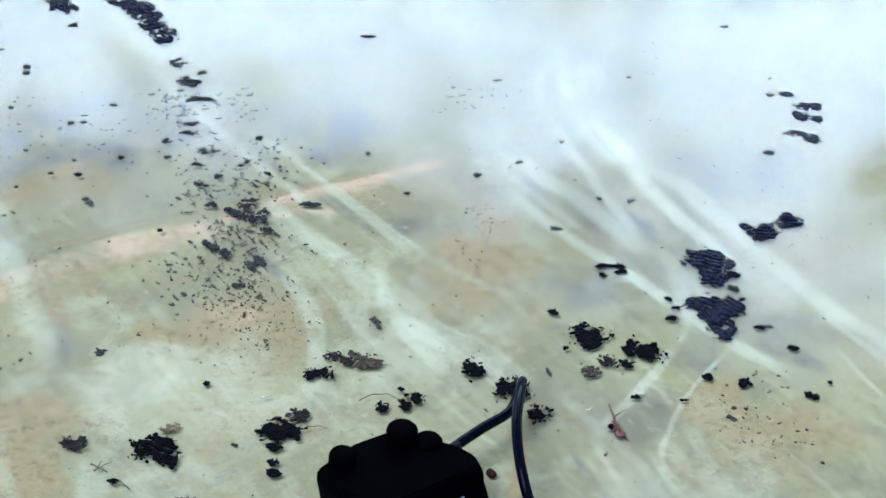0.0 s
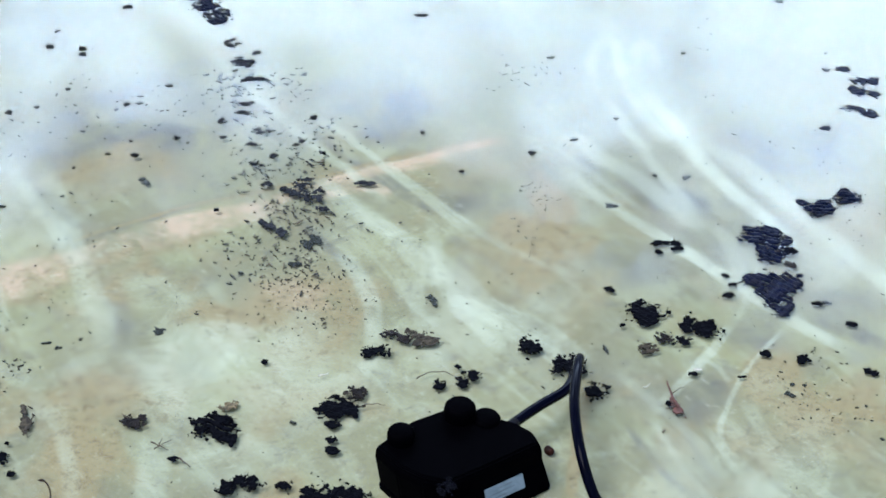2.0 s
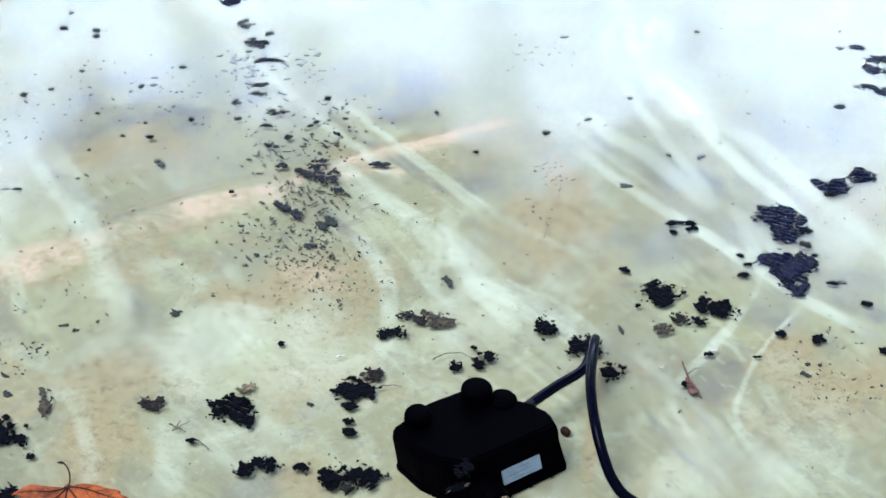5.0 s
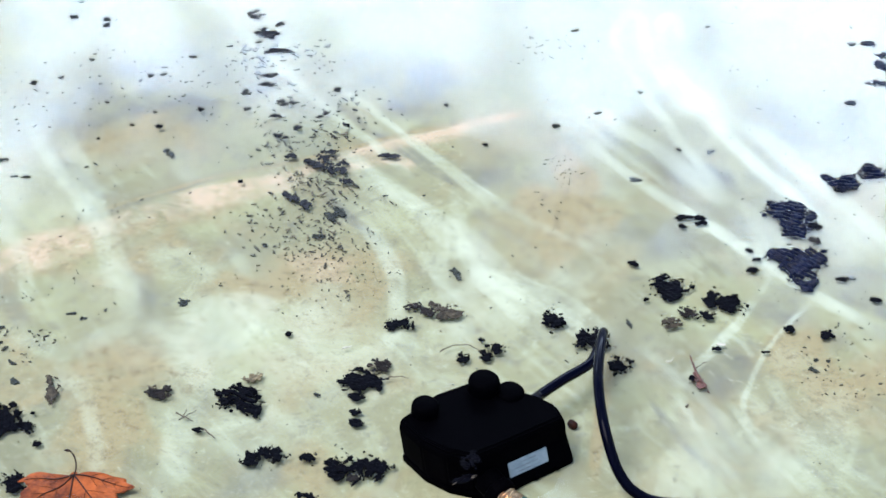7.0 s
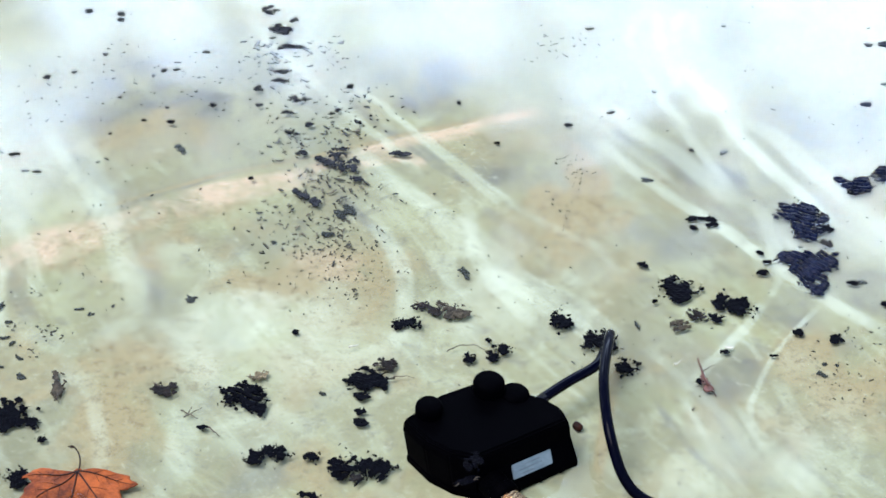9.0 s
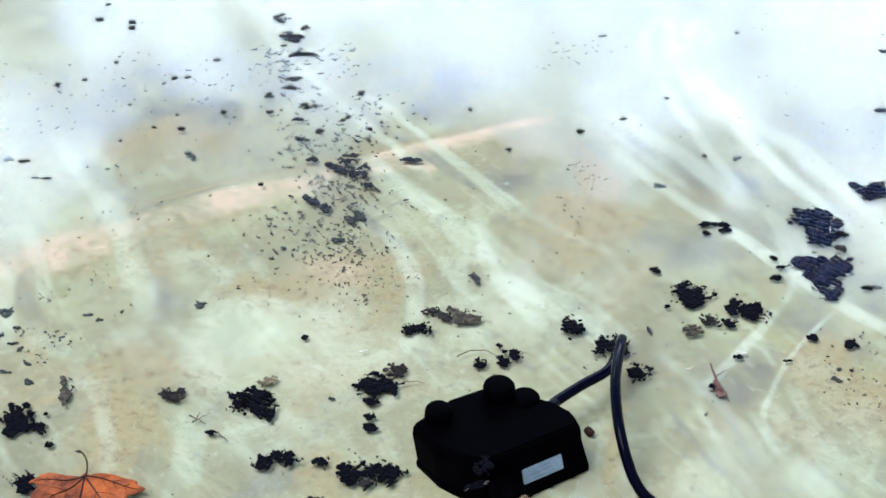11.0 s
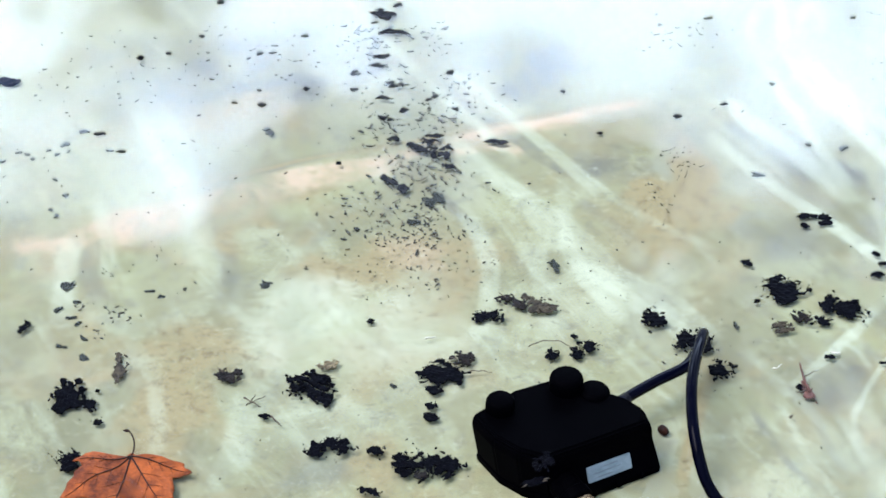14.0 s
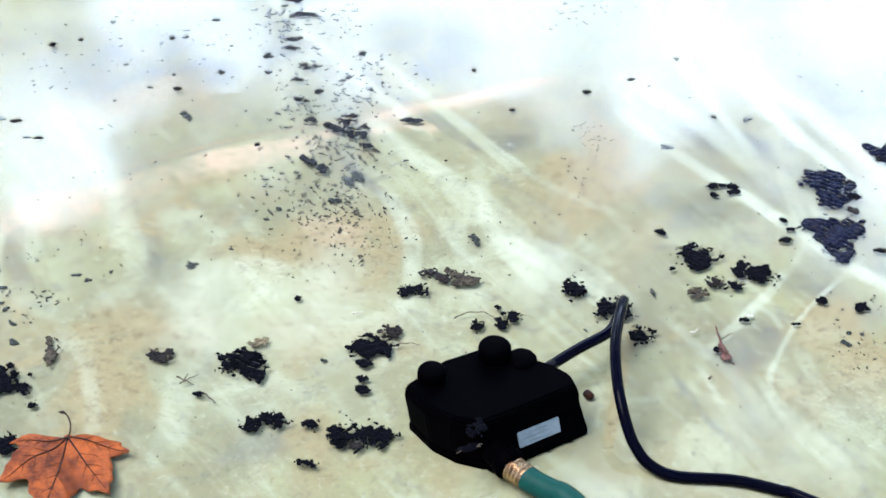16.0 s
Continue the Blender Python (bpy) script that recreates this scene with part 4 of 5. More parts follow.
def make_cable():
    """Power cable: out of the pump, doubled back in a tight bend, then down on to the cover and away."""
    line = smooth_line([(0.0785, 0.6564, 0.0360), (0.0914, 0.6767, 0.0360), (0.1212, 0.7079, 0.0340), (0.1495, 0.7343, 0.0320), (0.1608, 0.7583, 0.0310), (0.1674, 0.7777, 0.0340),
                        (0.1666, 0.7714, 0.0440), (0.1622, 0.7498, 0.0505), (0.1542, 0.7026, 0.0530), (0.1523, 0.6633, 0.0510), (0.1546, 0.6289, 0.0450), (0.1615, 0.6038, 0.0310),
                        (0.1695, 0.5897, 0.0190), (0.1824, 0.5774, 0.0100), (0.2062, 0.5678, 0.0062), (0.2591, 0.5660, 0.0060), (0.2989, 0.5559, 0.0060), (0.3235, 0.5459, 0.0060), (0.4319, 0.4819, 0.0060),
                        (0.7097, 0.2541, 0.0060), (1.1604, -0.3169, 0.0060)], 8)
    bm = bmesh.new()
    tube(bm, [tuple(p) for p in line], 0.0054, 18)
    cable = new("power_cable", mesh_of("power_cable", bm, M_CABLE))
    tagged(cable, "glossy black power cable bent back on itself beside the pump", "cable")
    bm = bmesh.new()
    tube(bm, [(0.0763, 0.6519, 0.0360), (0.0871, 0.6700, 0.0360), (0.0946, 0.6801, 0.0358)], [0.0078, 0.0074, 0.0060], 18)
    part("strain_relief", bm, M_CABLE, cable, "", True)


make_hose()
make_cable()


# ---- the large leaf ----
def make_leaf():
    """Five-lobed autumn leaf lying on the water, stalk end away from the pool's near edge."""
    lobes = ((180, 0.088), (142, 0.076), (101, 0.054), (218, 0.070), (256, 0.045))

    def edge(deg):
        r = 0.0
        for c, l in lobes:
            d = abs((deg - c + 180) % 360 - 180)
            r = max(r, l * (1 - 0.34 * min(d / 19.0, 1.0) ** 0.8 - 0.25 * max(0.0, d - 19) / 20))
        off = 90 - abs((deg + 180) % 360 - 180)
        if off > 0:
            r = max(0.004, min(r, 0.044 - 0.0022 * off))
        teeth = 0.0020 * abs(math.sin(radians(deg) * 17)) + 0.0010 * math.sin(radians(deg) * 41)
        return r + (teeth if r > 0.02 else 0)

    def height(x, y):
        return 0.0035 * math.sin(x * 48 + 0.6) * math.sin(y * 40) + 0.0022 * math.sin(x * 120 + y * 70) + 0.0055

    leaf = new("fallen_leaf")
    leaf.matrix_world = pose(-0.352, 0.580, WATER - 0.0025, 0, 0, -0.7) @ Matrix.Scale(1.10, 4)
    tagged(leaf, "large orange-brown fallen maple leaf floating on water", "leaf")
    bm = bmesh.new()
    n, rings = 180, 12
    top, low = [], []
    for lst, dz in ((top, 0.0), (low, -0.0006)):
        for j in range(1, rings + 1):
            ring = []
            for k in range(n):
                deg = 360 * k / n
                r = edge(deg) * j / rings
                # 0 degrees points up to the stalk
                x, y = r * math.sin(radians(deg)), r * math.cos(radians(deg))
                ring.append(bm.verts.new((x, y + 0.0, height(x, y) + dz)))
            lst.append(ring)
        lst.append(bm.verts.new((0, 0, height(0, 0) + dz)))
    for lst in (top, low):
        for j in range(rings - 1):
            for k in range(n):
                bm.faces.new((lst[j][k], lst[j][(k + 1) % n], lst[j + 1][(k + 1) % n], lst[j + 1][k]))
        for k in range(n):
            bm.faces.new((lst[-1], lst[0][k], lst[0][(k + 1) % n]))
    for k in range(n):
        bm.faces.new((top[rings - 1][k], top[rings - 1][(k + 1) % n], low[rings - 1][(k + 1) % n], low[rings - 1][k]))
    part("blade", bm, M_LEAF, leaf, "orange-brown blade with toothed lobes", True)
    root = (0.0, 0.001)
    for deg, l in lobes:
        ex, ey = l * 0.93 * math.sin(radians(deg)), l * 0.93 * math.cos(radians(deg))
        pts = []
        for u in np.linspace(0, 1, 12):
            x, y = root[0] * (1 - u) + ex * u, root[1] * (1 - u) + ey * u
            pts.append((x, y, height(x, y) + 0.0003))
        bm = bmesh.new()
        tube(bm, pts, list(np.linspace(0.0008, 0.0002, 12)), 6)
        vein = part("vein", bm, M_VEIN, leaf, "dark raised leaf vein", True)
        for u in (0.3, 0.5, 0.7):
            for side in (-1, 1):
                bx, by = root[0] * (1 - u) + ex * u, root[1] * (1 - u) + ey * u
                d = math.atan2(ex, ey) + side * 0.75
                pts = []
                for q in np.linspace(0, l * 0.28 * (1.15 - u), 6):
                    x, y = bx + q * math.sin(d), by + q * math.cos(d)
                    pts.append((x, y, height(x, y) + 0.0002))
                bm = bmesh.new()
                tube(bm, pts, list(np.linspace(0.00032, 0.0001, 6)), 5)
                part("side_vein", bm, M_SIDE_VEIN, vein, "", True)
    bm = bmesh.new()
    st = smooth_line([(0.0, -0.002, 0.0062), (0.001, 0.007, 0.007), (-0.001, 0.016, 0.010), (-0.006, 0.022, 0.013), (-0.012, 0.023, 0.013)], 6)
    tube(bm, [tuple(p) for p in st], [0.0007] * (len(st) - 6) + [0.0010, 0.0013, 0.0013, 0.0009, 0.0006, 0.0003], 8)
    part("stalk", bm, M_VEIN, leaf, "thin dark bent stalk", True)


make_leaf()

# ---- litter, scraps, twigs, crumbs ----
seed_pod(0.131, 0.674, 0.0122, 0.0090, -52, RED_BEAD, L_BEAD)
torn_leaf(-0.285, 0.704, 0.0282, 0.0202, -19, 1, BROWN_WET, L_BROWN_WET)
litter(-0.204, 0.699, 0.0468, 0.0348, -18, 2, WET, L_MAT, ridge=1)
scrap(-0.186, 0.679, 0.0204, 0.0073, -100, 3, WET, L_BIT)
torn_leaf(-0.193, 0.729, 0.0213, 0.0115, 24, 4, TAN_LEAF, L_TAN)
litter(-0.083, 0.728, 0.0454, 0.0406, 21, 5, WET, L_MAT)
torn_leaf(-0.063, 0.753, 0.0219, 0.0223, 18, 6, BROWN_WET, L_BROWN_WET)
scrap(-0.088, 0.683, 0.0114, 0.0090, 3, 7, WET, L_BIT)
scrap(-0.087, 0.667, 0.0154, 0.0102, -25, 8, WET, L_BIT)
litter(-0.187, 0.612, 0.0209, 0.0209, -11, 9, WET, L_MAT)
scrap(-0.176, 0.623, 0.0117, 0.0129, -64, 10, WET, L_BIT)
litter(-0.165, 0.620, 0.0190, 0.0216, 37, 11, WET, L_MAT)
litter(-0.132, 0.617, 0.0167, 0.0139, -18, 12, WET, L_MAT)
litter(-0.101, 0.603, 0.0304, 0.0305, 41, 13, WET, L_MAT)
litter(-0.071, 0.606, 0.0364, 0.0355, 9, 14, WET, L_MAT)
scrap(-0.087, 0.591, 0.0141, 0.0104, 3, 15, BROWN_WET, L_BIT)
scrap(-0.138, 0.566, 0.0075, 0.0074, 2, 16, WET, L_BIT)
litter(-0.127, 0.565, 0.0150, 0.0082, 2, 17, WET, L_MAT)
litter(-0.431, 0.655, 0.0354, 0.0401, -11, 18, WET, L_MAT)
litter(-0.410, 0.648, 0.0213, 0.0126, -11, 19, WET, L_MAT)
scrap(-0.428, 0.680, 0.0067, 0.0074, 33, 20, WET, L_BIT)
scrap(-0.395, 0.626, 0.0083, 0.0076, 39, 21, WET, L_BIT)
litter(-0.407, 0.572, 0.0217, 0.0280, 31, 22, WET, L_MAT)
torn_leaf(-0.393, 0.702, 0.0429, 0.0126, -84, 23, BROWN_LEAF, L_BROWN)
torn_leaf(0.007, 0.844, 0.0361, 0.0261, -20, 24, BROWN_LEAF, L_BROWN)
torn_leaf(-0.021, 0.848, 0.0309, 0.0146, -27, 25, BROWN_WET, L_BROWN_WET)
litter(-0.047, 0.821, 0.0295, 0.0156, 6, 26, WET, L_MAT)
scrap(-0.030, 0.820, 0.0167, 0.0030, -93, 27, WET, L_BIT)
litter(0.023, 0.769, 0.0143, 0.0151, -19, 28, WET, L_MAT)
litter(0.047, 0.774, 0.0134, 0.0193, 3, 29, WET, L_MAT)
litter(0.058, 0.786, 0.0194, 0.0160, -13, 30, WET, L_MAT)
scrap(0.043, 0.800, 0.0065, 0.0049, -52, 31, WET, L_BIT)
litter(0.122, 0.836, 0.0266, 0.0301, 31, 32, WET, L_MAT)
litter(0.163, 0.806, 0.0390, 0.0339, 20, 33, WET, L_MAT)
litter(0.186, 0.765, 0.0240, 0.0289, -20, 34, WET, L_MAT)
# mats from here outward use the leaf colour with sky blue painted in
litter(0.420, 1.049, 0.0544, 0.0470, -10, 35, WET_SKY_TINT, L_MAT, ridge=1)
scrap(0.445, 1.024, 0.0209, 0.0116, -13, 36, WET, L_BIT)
litter(0.419, 1.013, 0.0341, 0.0277, -13, 37, WET_SKY_TINT, L_MAT, ridge=1)
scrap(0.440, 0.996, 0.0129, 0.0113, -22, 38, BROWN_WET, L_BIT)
litter(0.413, 0.953, 0.0598, 0.0793, -38, 39, WET_SKY_TINT, L_MAT, ridge=2)
litter(0.256, 0.898, 0.0504, 0.0427, -2, 40, WET, L_MAT)
litter(0.318, 0.876, 0.0418, 0.0311, -41, 41, WET, L_MAT)
scrap(0.298, 0.874, 0.0170, 0.0130, -77, 42, WET, L_BIT)
litter(0.293, 0.852, 0.0214, 0.0125, 3, 43, WET, L_MAT)
torn_leaf(0.272, 0.856, 0.0173, 0.0198, 3, 44, BROWN_WET, L_BROWN_WET)
torn_leaf(0.251, 0.836, 0.0206, 0.0198, -12, 45, BROWN_LEAF, L_BROWN)
scrap(0.287, 1.032, 0.0147, 0.0100, 19, 46, WET, L_BIT)
scrap(0.310, 1.033, 0.0132, 0.0103, -13, 47, WET, L_BIT)
scrap(0.310, 1.023, 0.0155, 0.0090, 11, 48, WET, L_BIT)
scrap(0.287, 1.015, 0.0079, 0.0090, -22, 49, WET, L_BIT)
scrap(0.298, 1.034, 0.0096, 0.0069, 3, 50, WET, L_BIT)
scrap(0.221, 0.940, 0.0117, 0.0094, 3, 51, WET, L_BIT)
scrap(0.357, 0.936, 0.0136, 0.0095, 11, 52, WET, L_BIT)
scrap(0.365, 0.956, 0.0093, 0.0076, 3, 53, WET, L_BIT)
scrap(0.359, 0.972, 0.0091, 0.0065, -30, 54, WET, L_BIT)
scrap(0.381, 0.833, 0.0108, 0.0117, -21, 55, WET, L_BIT)
scrap(0.457, 0.924, 0.0140, 0.0075, -5, 56, WET, L_BIT)
scrap(0.486, 0.889, 0.0090, 0.0084, 3, 57, WET, L_BIT)
scrap(0.422, 0.826, 0.0149, 0.0124, 17, 58, WET, L_BIT)
scrap(0.417, 0.821, 0.0088, 0.0068, 3, 59, WET, L_BIT)
scrap(0.296, 0.797, 0.0110, 0.0065, 3, 60, WET, L_BIT)
scrap(0.348, 0.794, 0.0102, 0.0037, 10, 61, WET, L_BIT)
scrap(0.263, 0.749, 0.0078, 0.0071, 3, 62, WET, L_BIT)
scrap(0.300, 0.804, 0.0132, 0.0038, -4, 63, PALE_LEAF, L_PALE)
litter(0.270, 0.741, 0.0275, 0.0115, -83, 64, RED_LEAF, L_RED)
twig([(0.271, 0.741), (0.267, 0.763), (0.265, 0.783)], 0.0016, RED_LEAF, L_TWIG)
twig([(0.268, 0.763), (0.276, 0.771), (0.282, 0.774)], 0.0006, BARK, L_TWIG)
twig([(0.269, 0.744), (0.262, 0.740), (0.258, 0.740)], 0.0006, BARK, L_TWIG)
litter(0.501, 1.116, 0.0452, 0.0322, 16, 65, WET_SKY_TINT, L_MAT, ridge=1)
litter(0.540, 1.141, 0.0330, 0.0307, 12, 66, WET_SKY_TINT, L_MAT, ridge=1)
scrap(0.492, 1.100, 0.0156, 0.0099, 3, 67, WET, L_BIT)
litter(0.022, 0.565, 0.0154, 0.0212, -23, 68, PUMP_BIT, L_PUMPBIT, z=0.0575)
litter(0.015, 0.551, 0.0268, 0.0093, 25, 69, PUMP_BIT, L_PUMPBIT, z=0.047)
twig([(-0.266, 0.673), (-0.257, 0.668), (-0.248, 0.662)], 0.0008, BARK, L_TWIG)
twig([(-0.262, 0.663), (-0.255, 0.670), (-0.246, 0.678)], 0.0006, BARK, L_TWIG)
twig([(-0.258, 0.670), (-0.256, 0.679)], 0.0006, BARK, L_TWIG)
twig([(-0.236, 0.651), (-0.229, 0.644), (-0.224, 0.639)], 0.0009, BARK, L_TWIG)
scrap(-0.242, 0.651, 0.0112, 0.0065, -5, 70, WET, L_BIT)
twig([(-0.001, 0.778), (0.010, 0.787), (0.027, 0.790), (0.039, 0.783), (0.046, 0.775)], 0.0006, BARK, L_TWIG)
twig([(0.238, 0.772), (0.243, 0.774), (0.247, 0.780)], 0.0009, PALE_LEAF, L_TWIG)
twig([(-0.056, 0.735), (-0.044, 0.737), (-0.034, 0.735)], 0.0005, BARK, L_TWIG)
twig([(0.250, 0.703), (0.253, 0.708)], 0.0012, BARK, L_TWIG)
twig([(-0.104, 0.778), (-0.094, 0.783)], 0.0009, PALE_LEAF, L_TWIG)
# far mats: their blue is reflected sky, painted as base colour
litter(-0.329, 1.639, 0.0580, 0.0296, -32, 71, WET_SKY_TINT, L_FAR, ridge=1)
litter(-0.310, 1.617, 0.0497, 0.0401, -29, 72, WET_SKY_TINT, L_FAR, ridge=1)
litter(-0.292, 1.577, 0.0302, 0.0344, -15, 73, WET_SKY_TINT, L_FAR, ridge=1)
litter(-0.271, 1.553, 0.0367, 0.0292, -32, 74, WET_SKY_TINT, L_FAR, ridge=1)
litter(-0.273, 1.530, 0.0219, 0.0129, 6, 75, WET_SKY_TINT, L_FAR, ridge=1)
litter(-0.423, 1.618, 0.0360, 0.0294, -19, 76, WET_SKY_TINT, L_FAR, ridge=1)
litter(-0.435, 1.634, 0.0378, 0.0124, -5, 77, WET_SKY_TINT, L_FAR, ridge=1)
sunken(-0.233, 1.424, 0.0327, 0.0186, -23, 78, AWASH, L_AWASH, z=WATER - 0.0006)
sunken(-0.221, 1.414, 0.0203, 0.0138, -14, 79, AWASH, L_AWASH, z=WATER - 0.0006)
sunken(-0.213, 1.448, 0.0161, 0.0120, 25, 80, AWASH, L_AWASH, z=WATER - 0.0006)
sunken(-0.250, 1.479, 0.0187, 0.0093, 16, 81, AWASH, L_AWASH, z=WATER - 0.0006)
sunken(-0.246, 1.464, 0.0106, 0.0093, 5, 82, AWASH, L_AWASH, z=WATER - 0.0006)
sunken(-0.215, 1.380, 0.0265, 0.0128, 25, 83, AWASH, L_AWASH, z=WATER - 0.0006)
sunken(-0.257, 1.473, 0.0092, 0.0078, 6, 84, AWASH, L_AWASH, z=WATER - 0.0006)
scrap(0.016, 1.571, 0.0230, 0.0084, 5, 85, WET, L_BIT)
scrap(-0.402, 1.566, 0.0127, 0.0100, 16, 86, WET, L_BIT)
scrap(-0.446, 1.443, 0.0090, 0.0079, 4, 87, WET, L_BIT)
scrap(-0.445, 1.428, 0.0089, 0.0078, 4, 88, WET, L_BIT)
scrap(-0.492, 1.448, 0.0112, 0.0063, 5, 89, WET, L_BIT)
scrap(-0.488, 1.489, 0.0069, 0.0063, 44, 90, WET, L_BIT)
scrap(0.581, 1.454, 0.0086, 0.0085, 5, 91, WET_SKY_TINT, L_BIT)
scrap(0.604, 1.456, 0.0220, 0.0136, -0, 92, WET_SKY_TINT, L_BIT)
scrap(0.623, 1.426, 0.0210, 0.0150, 28, 93, WET_SKY_TINT, L_BIT)
scrap(0.641, 1.427, 0.0208, 0.0181, -15, 94, WET_SKY_TINT, L_BIT)
scrap(0.613, 1.399, 0.0223, 0.0227, -18, 95, WET_SKY_TINT, L_BIT)
scrap(0.634, 1.392, 0.0153, 0.0158, -26, 96, WET_SKY_TINT, L_BIT)
scrap(0.596, 1.352, 0.0316, 0.0126, -11, 97, WET_SKY_TINT, L_BIT)
scrap(0.616, 1.341, 0.0254, 0.0187, -5, 98, WET_SKY_TINT, L_BIT)
scrap(0.547, 1.301, 0.0154, 0.0106, 13, 99, WET_SKY_TINT, L_BIT)
scrap(0.552, 1.652, 0.0106, 0.0075, 5, 100, WET_SKY_TINT, L_BIT)
scrap(0.491, 0.806, 0.0161, 0.0120, -27, 101, WET, L_BIT)
scrap(0.517, 0.830, 0.0052, 0.0051, 3, 102, WET, L_BIT)
scrap(0.491, 0.888, 0.0093, 0.0072, 22, 103, WET, L_BIT)
sunken(0.468, 0.930, 0.0133, 0.0078, -14, 104, SUNK, L_SUNK)
sunken(0.396, 0.771, 0.0135, 0.0076, -10, 105, SUNK, L_SUNK)
sunken(0.415, 0.785, 0.0058, 0.0049, 2, 106, SUNK, L_SUNK)
sunken(0.402, 0.787, 0.0052, 0.0049, 2, 107, SUNK, L_SUNK)
sunken(0.479, 0.705, 0.0051, 0.0046, -13, 108, SUNK, L_SUNK)
sunken(0.474, 0.755, 0.0039, 0.0038, 1, 109, SUNK, L_SUNK)
scrap(-0.504, 0.751, 0.0194, 0.0091, 82, 110, WET, L_BIT)
scrap(-0.670, 1.200, 0.0451, 0.0249, 7, 111, WET_SKY_TINT, L_BIT)
sunken(-0.557, 1.079, 0.0104, 0.0122, 7, 112, SUNK, L_SUNK)
sunken(-0.541, 1.109, 0.0126, 0.0074, 33, 113, SUNK, L_SUNK)
sunken(-0.504, 1.075, 0.0136, 0.0050, 12, 114, SUNK, L_SUNK)
sunken(-0.548, 1.010, 0.0063, 0.0070, 7, 115, SUNK, L_SUNK)
sunken(-0.529, 0.982, 0.0090, 0.0079, 24, 116, SUNK, L_SUNK)
sunken(-0.481, 0.826, 0.0127, 0.0153, -21, 117, SUNK, L_SUNK)
sunken(-0.560, 1.060, 0.0052, 0.0049, 7, 118, SUNK, L_SUNK)
sunken(-0.549, 1.067, 0.0051, 0.0047, 25, 119, SUNK, L_SUNK)
sunken(-0.592, 1.055, 0.0077, 0.0061, 7, 120, SUNK, L_SUNK)
sunken(-0.586, 1.047, 0.0052, 0.0073, 7, 121, SUNK, L_SUNK)
sunken(-0.603, 1.058, 0.0101, 0.0048, 25, 122, SUNK, L_SUNK)
sunken(-0.572, 1.066, 0.0052, 0.0048, 7, 123, SUNK, L_SUNK)
sunken(-0.618, 1.038, 0.0064, 0.0097, 7, 124, SUNK, L_SUNK)
sunken(-0.381, 0.818, 0.0072, 0.0048, 23, 125, SUNK, L_SUNK)
sunken(-0.394, 0.825, 0.0111, 0.0049, 0, 126, SUNK, L_SUNK)
sunken(-0.479, 0.786, 0.0112, 0.0054, 46, 127, SUNK, L_SUNK)
sunken(-0.465, 0.799, 0.0085, 0.0059, 7, 128, SUNK, L_SUNK)
sunken(-0.454, 0.768, 0.0053, 0.0075, 7, 129, SUNK, L_SUNK)
sunken(-0.462, 0.775, 0.0130, 0.0038, 15, 130, SUNK, L_SUNK)
sunken(-0.444, 0.746, 0.0139, 0.0051, -25, 131, SUNK, L_SUNK)
sunken(-0.460, 0.731, 0.0131, 0.0045, -0, 132, SUNK, L_SUNK)
sunken(-0.436, 0.717, 0.0105, 0.0102, -19, 133, SUNK, L_SUNK)
sunken(-0.536, 0.953, 0.0041, 0.0050, 56, 134, SUNK, L_SUNK)
sunken(-0.527, 0.943, 0.0068, 0.0046, 78, 135, SUNK, L_SUNK)
scrap(-0.321, 1.354, 0.0097, 0.0057, 14, 136, WET, L_BIT)
scrap(-0.370, 1.305, 0.0069, 0.0086, -14, 137, WET, L_BIT)
scrap(-0.354, 1.308, 0.0065, 0.0070, 4, 138, WET, L_BIT)
scrap(-0.483, 1.291, 0.0065, 0.0054, 23, 139, WET, L_BIT)
scrap(-0.516, 1.276, 0.0083, 0.0086, -14, 140, WET, L_BIT)
scrap(-0.451, 1.337, 0.0067, 0.0056, 24, 141, WET, L_BIT)
scrap(-0.448, 1.445, 0.0069, 0.0062, 5, 142, WET, L_BIT)
scrap(-0.445, 1.427, 0.0083, 0.0061, 4, 143, WET, L_BIT)
scrap(-0.491, 1.444, 0.0106, 0.0047, 5, 144, WET, L_BIT)
scrap(-0.298, 1.228, 0.0079, 0.0073, 52, 145, WET, L_BIT)
scrap(-0.345, 1.186, 0.0083, 0.0088, 14, 146, WET, L_BIT)
scrap(-0.128, 1.287, 0.0097, 0.0096, -14, 147, WET, L_BIT)
scrap(-0.354, 1.218, 0.0045, 0.0040, -13, 148, WET, L_BIT)
scrap(-0.417, 1.237, 0.0060, 0.0041, -13, 149, WET, L_BIT)
scrap(-0.112, 1.204, 0.0042, 0.0076, 4, 150, WET, L_BIT)
scrap(-0.235, 1.075, 0.0069, 0.0056, 21, 151, WET, L_BIT)
scrap(-0.415, 1.155, 0.0041, 0.0038, 4, 152, WET, L_BIT)
scrap(0.269, 1.308, 0.0060, 0.0070, 4, 153, WET, L_BIT)
scrap(0.303, 1.176, 0.0062, 0.0048, -60, 154, WET, L_BIT)
scrap(0.151, 1.220, 0.0095, 0.0074, 35, 155, WET, L_BIT)
scrap(0.060, 1.172, 0.0064, 0.0050, 4, 156, WET, L_BIT)
scrap(0.208, 1.253, 0.0112, 0.0053, 21, 157, WET, L_BIT)
scrap(0.013, 1.260, 0.0051, 0.0079, 4, 158, WET, L_BIT)
scrap(-0.162, 0.800, 0.0066, 0.0074, 3, 159, WET, L_BIT)
scrap(0.590, 1.501, 0.0041, 0.0050, 4, 160, WET, L_BIT)
scrap(0.384, 1.487, 0.0065, 0.0048, 4, 161, WET, L_BIT)
scrap(0.195, 1.462, 0.0119, 0.0047, 19, 162, WET, L_BIT)
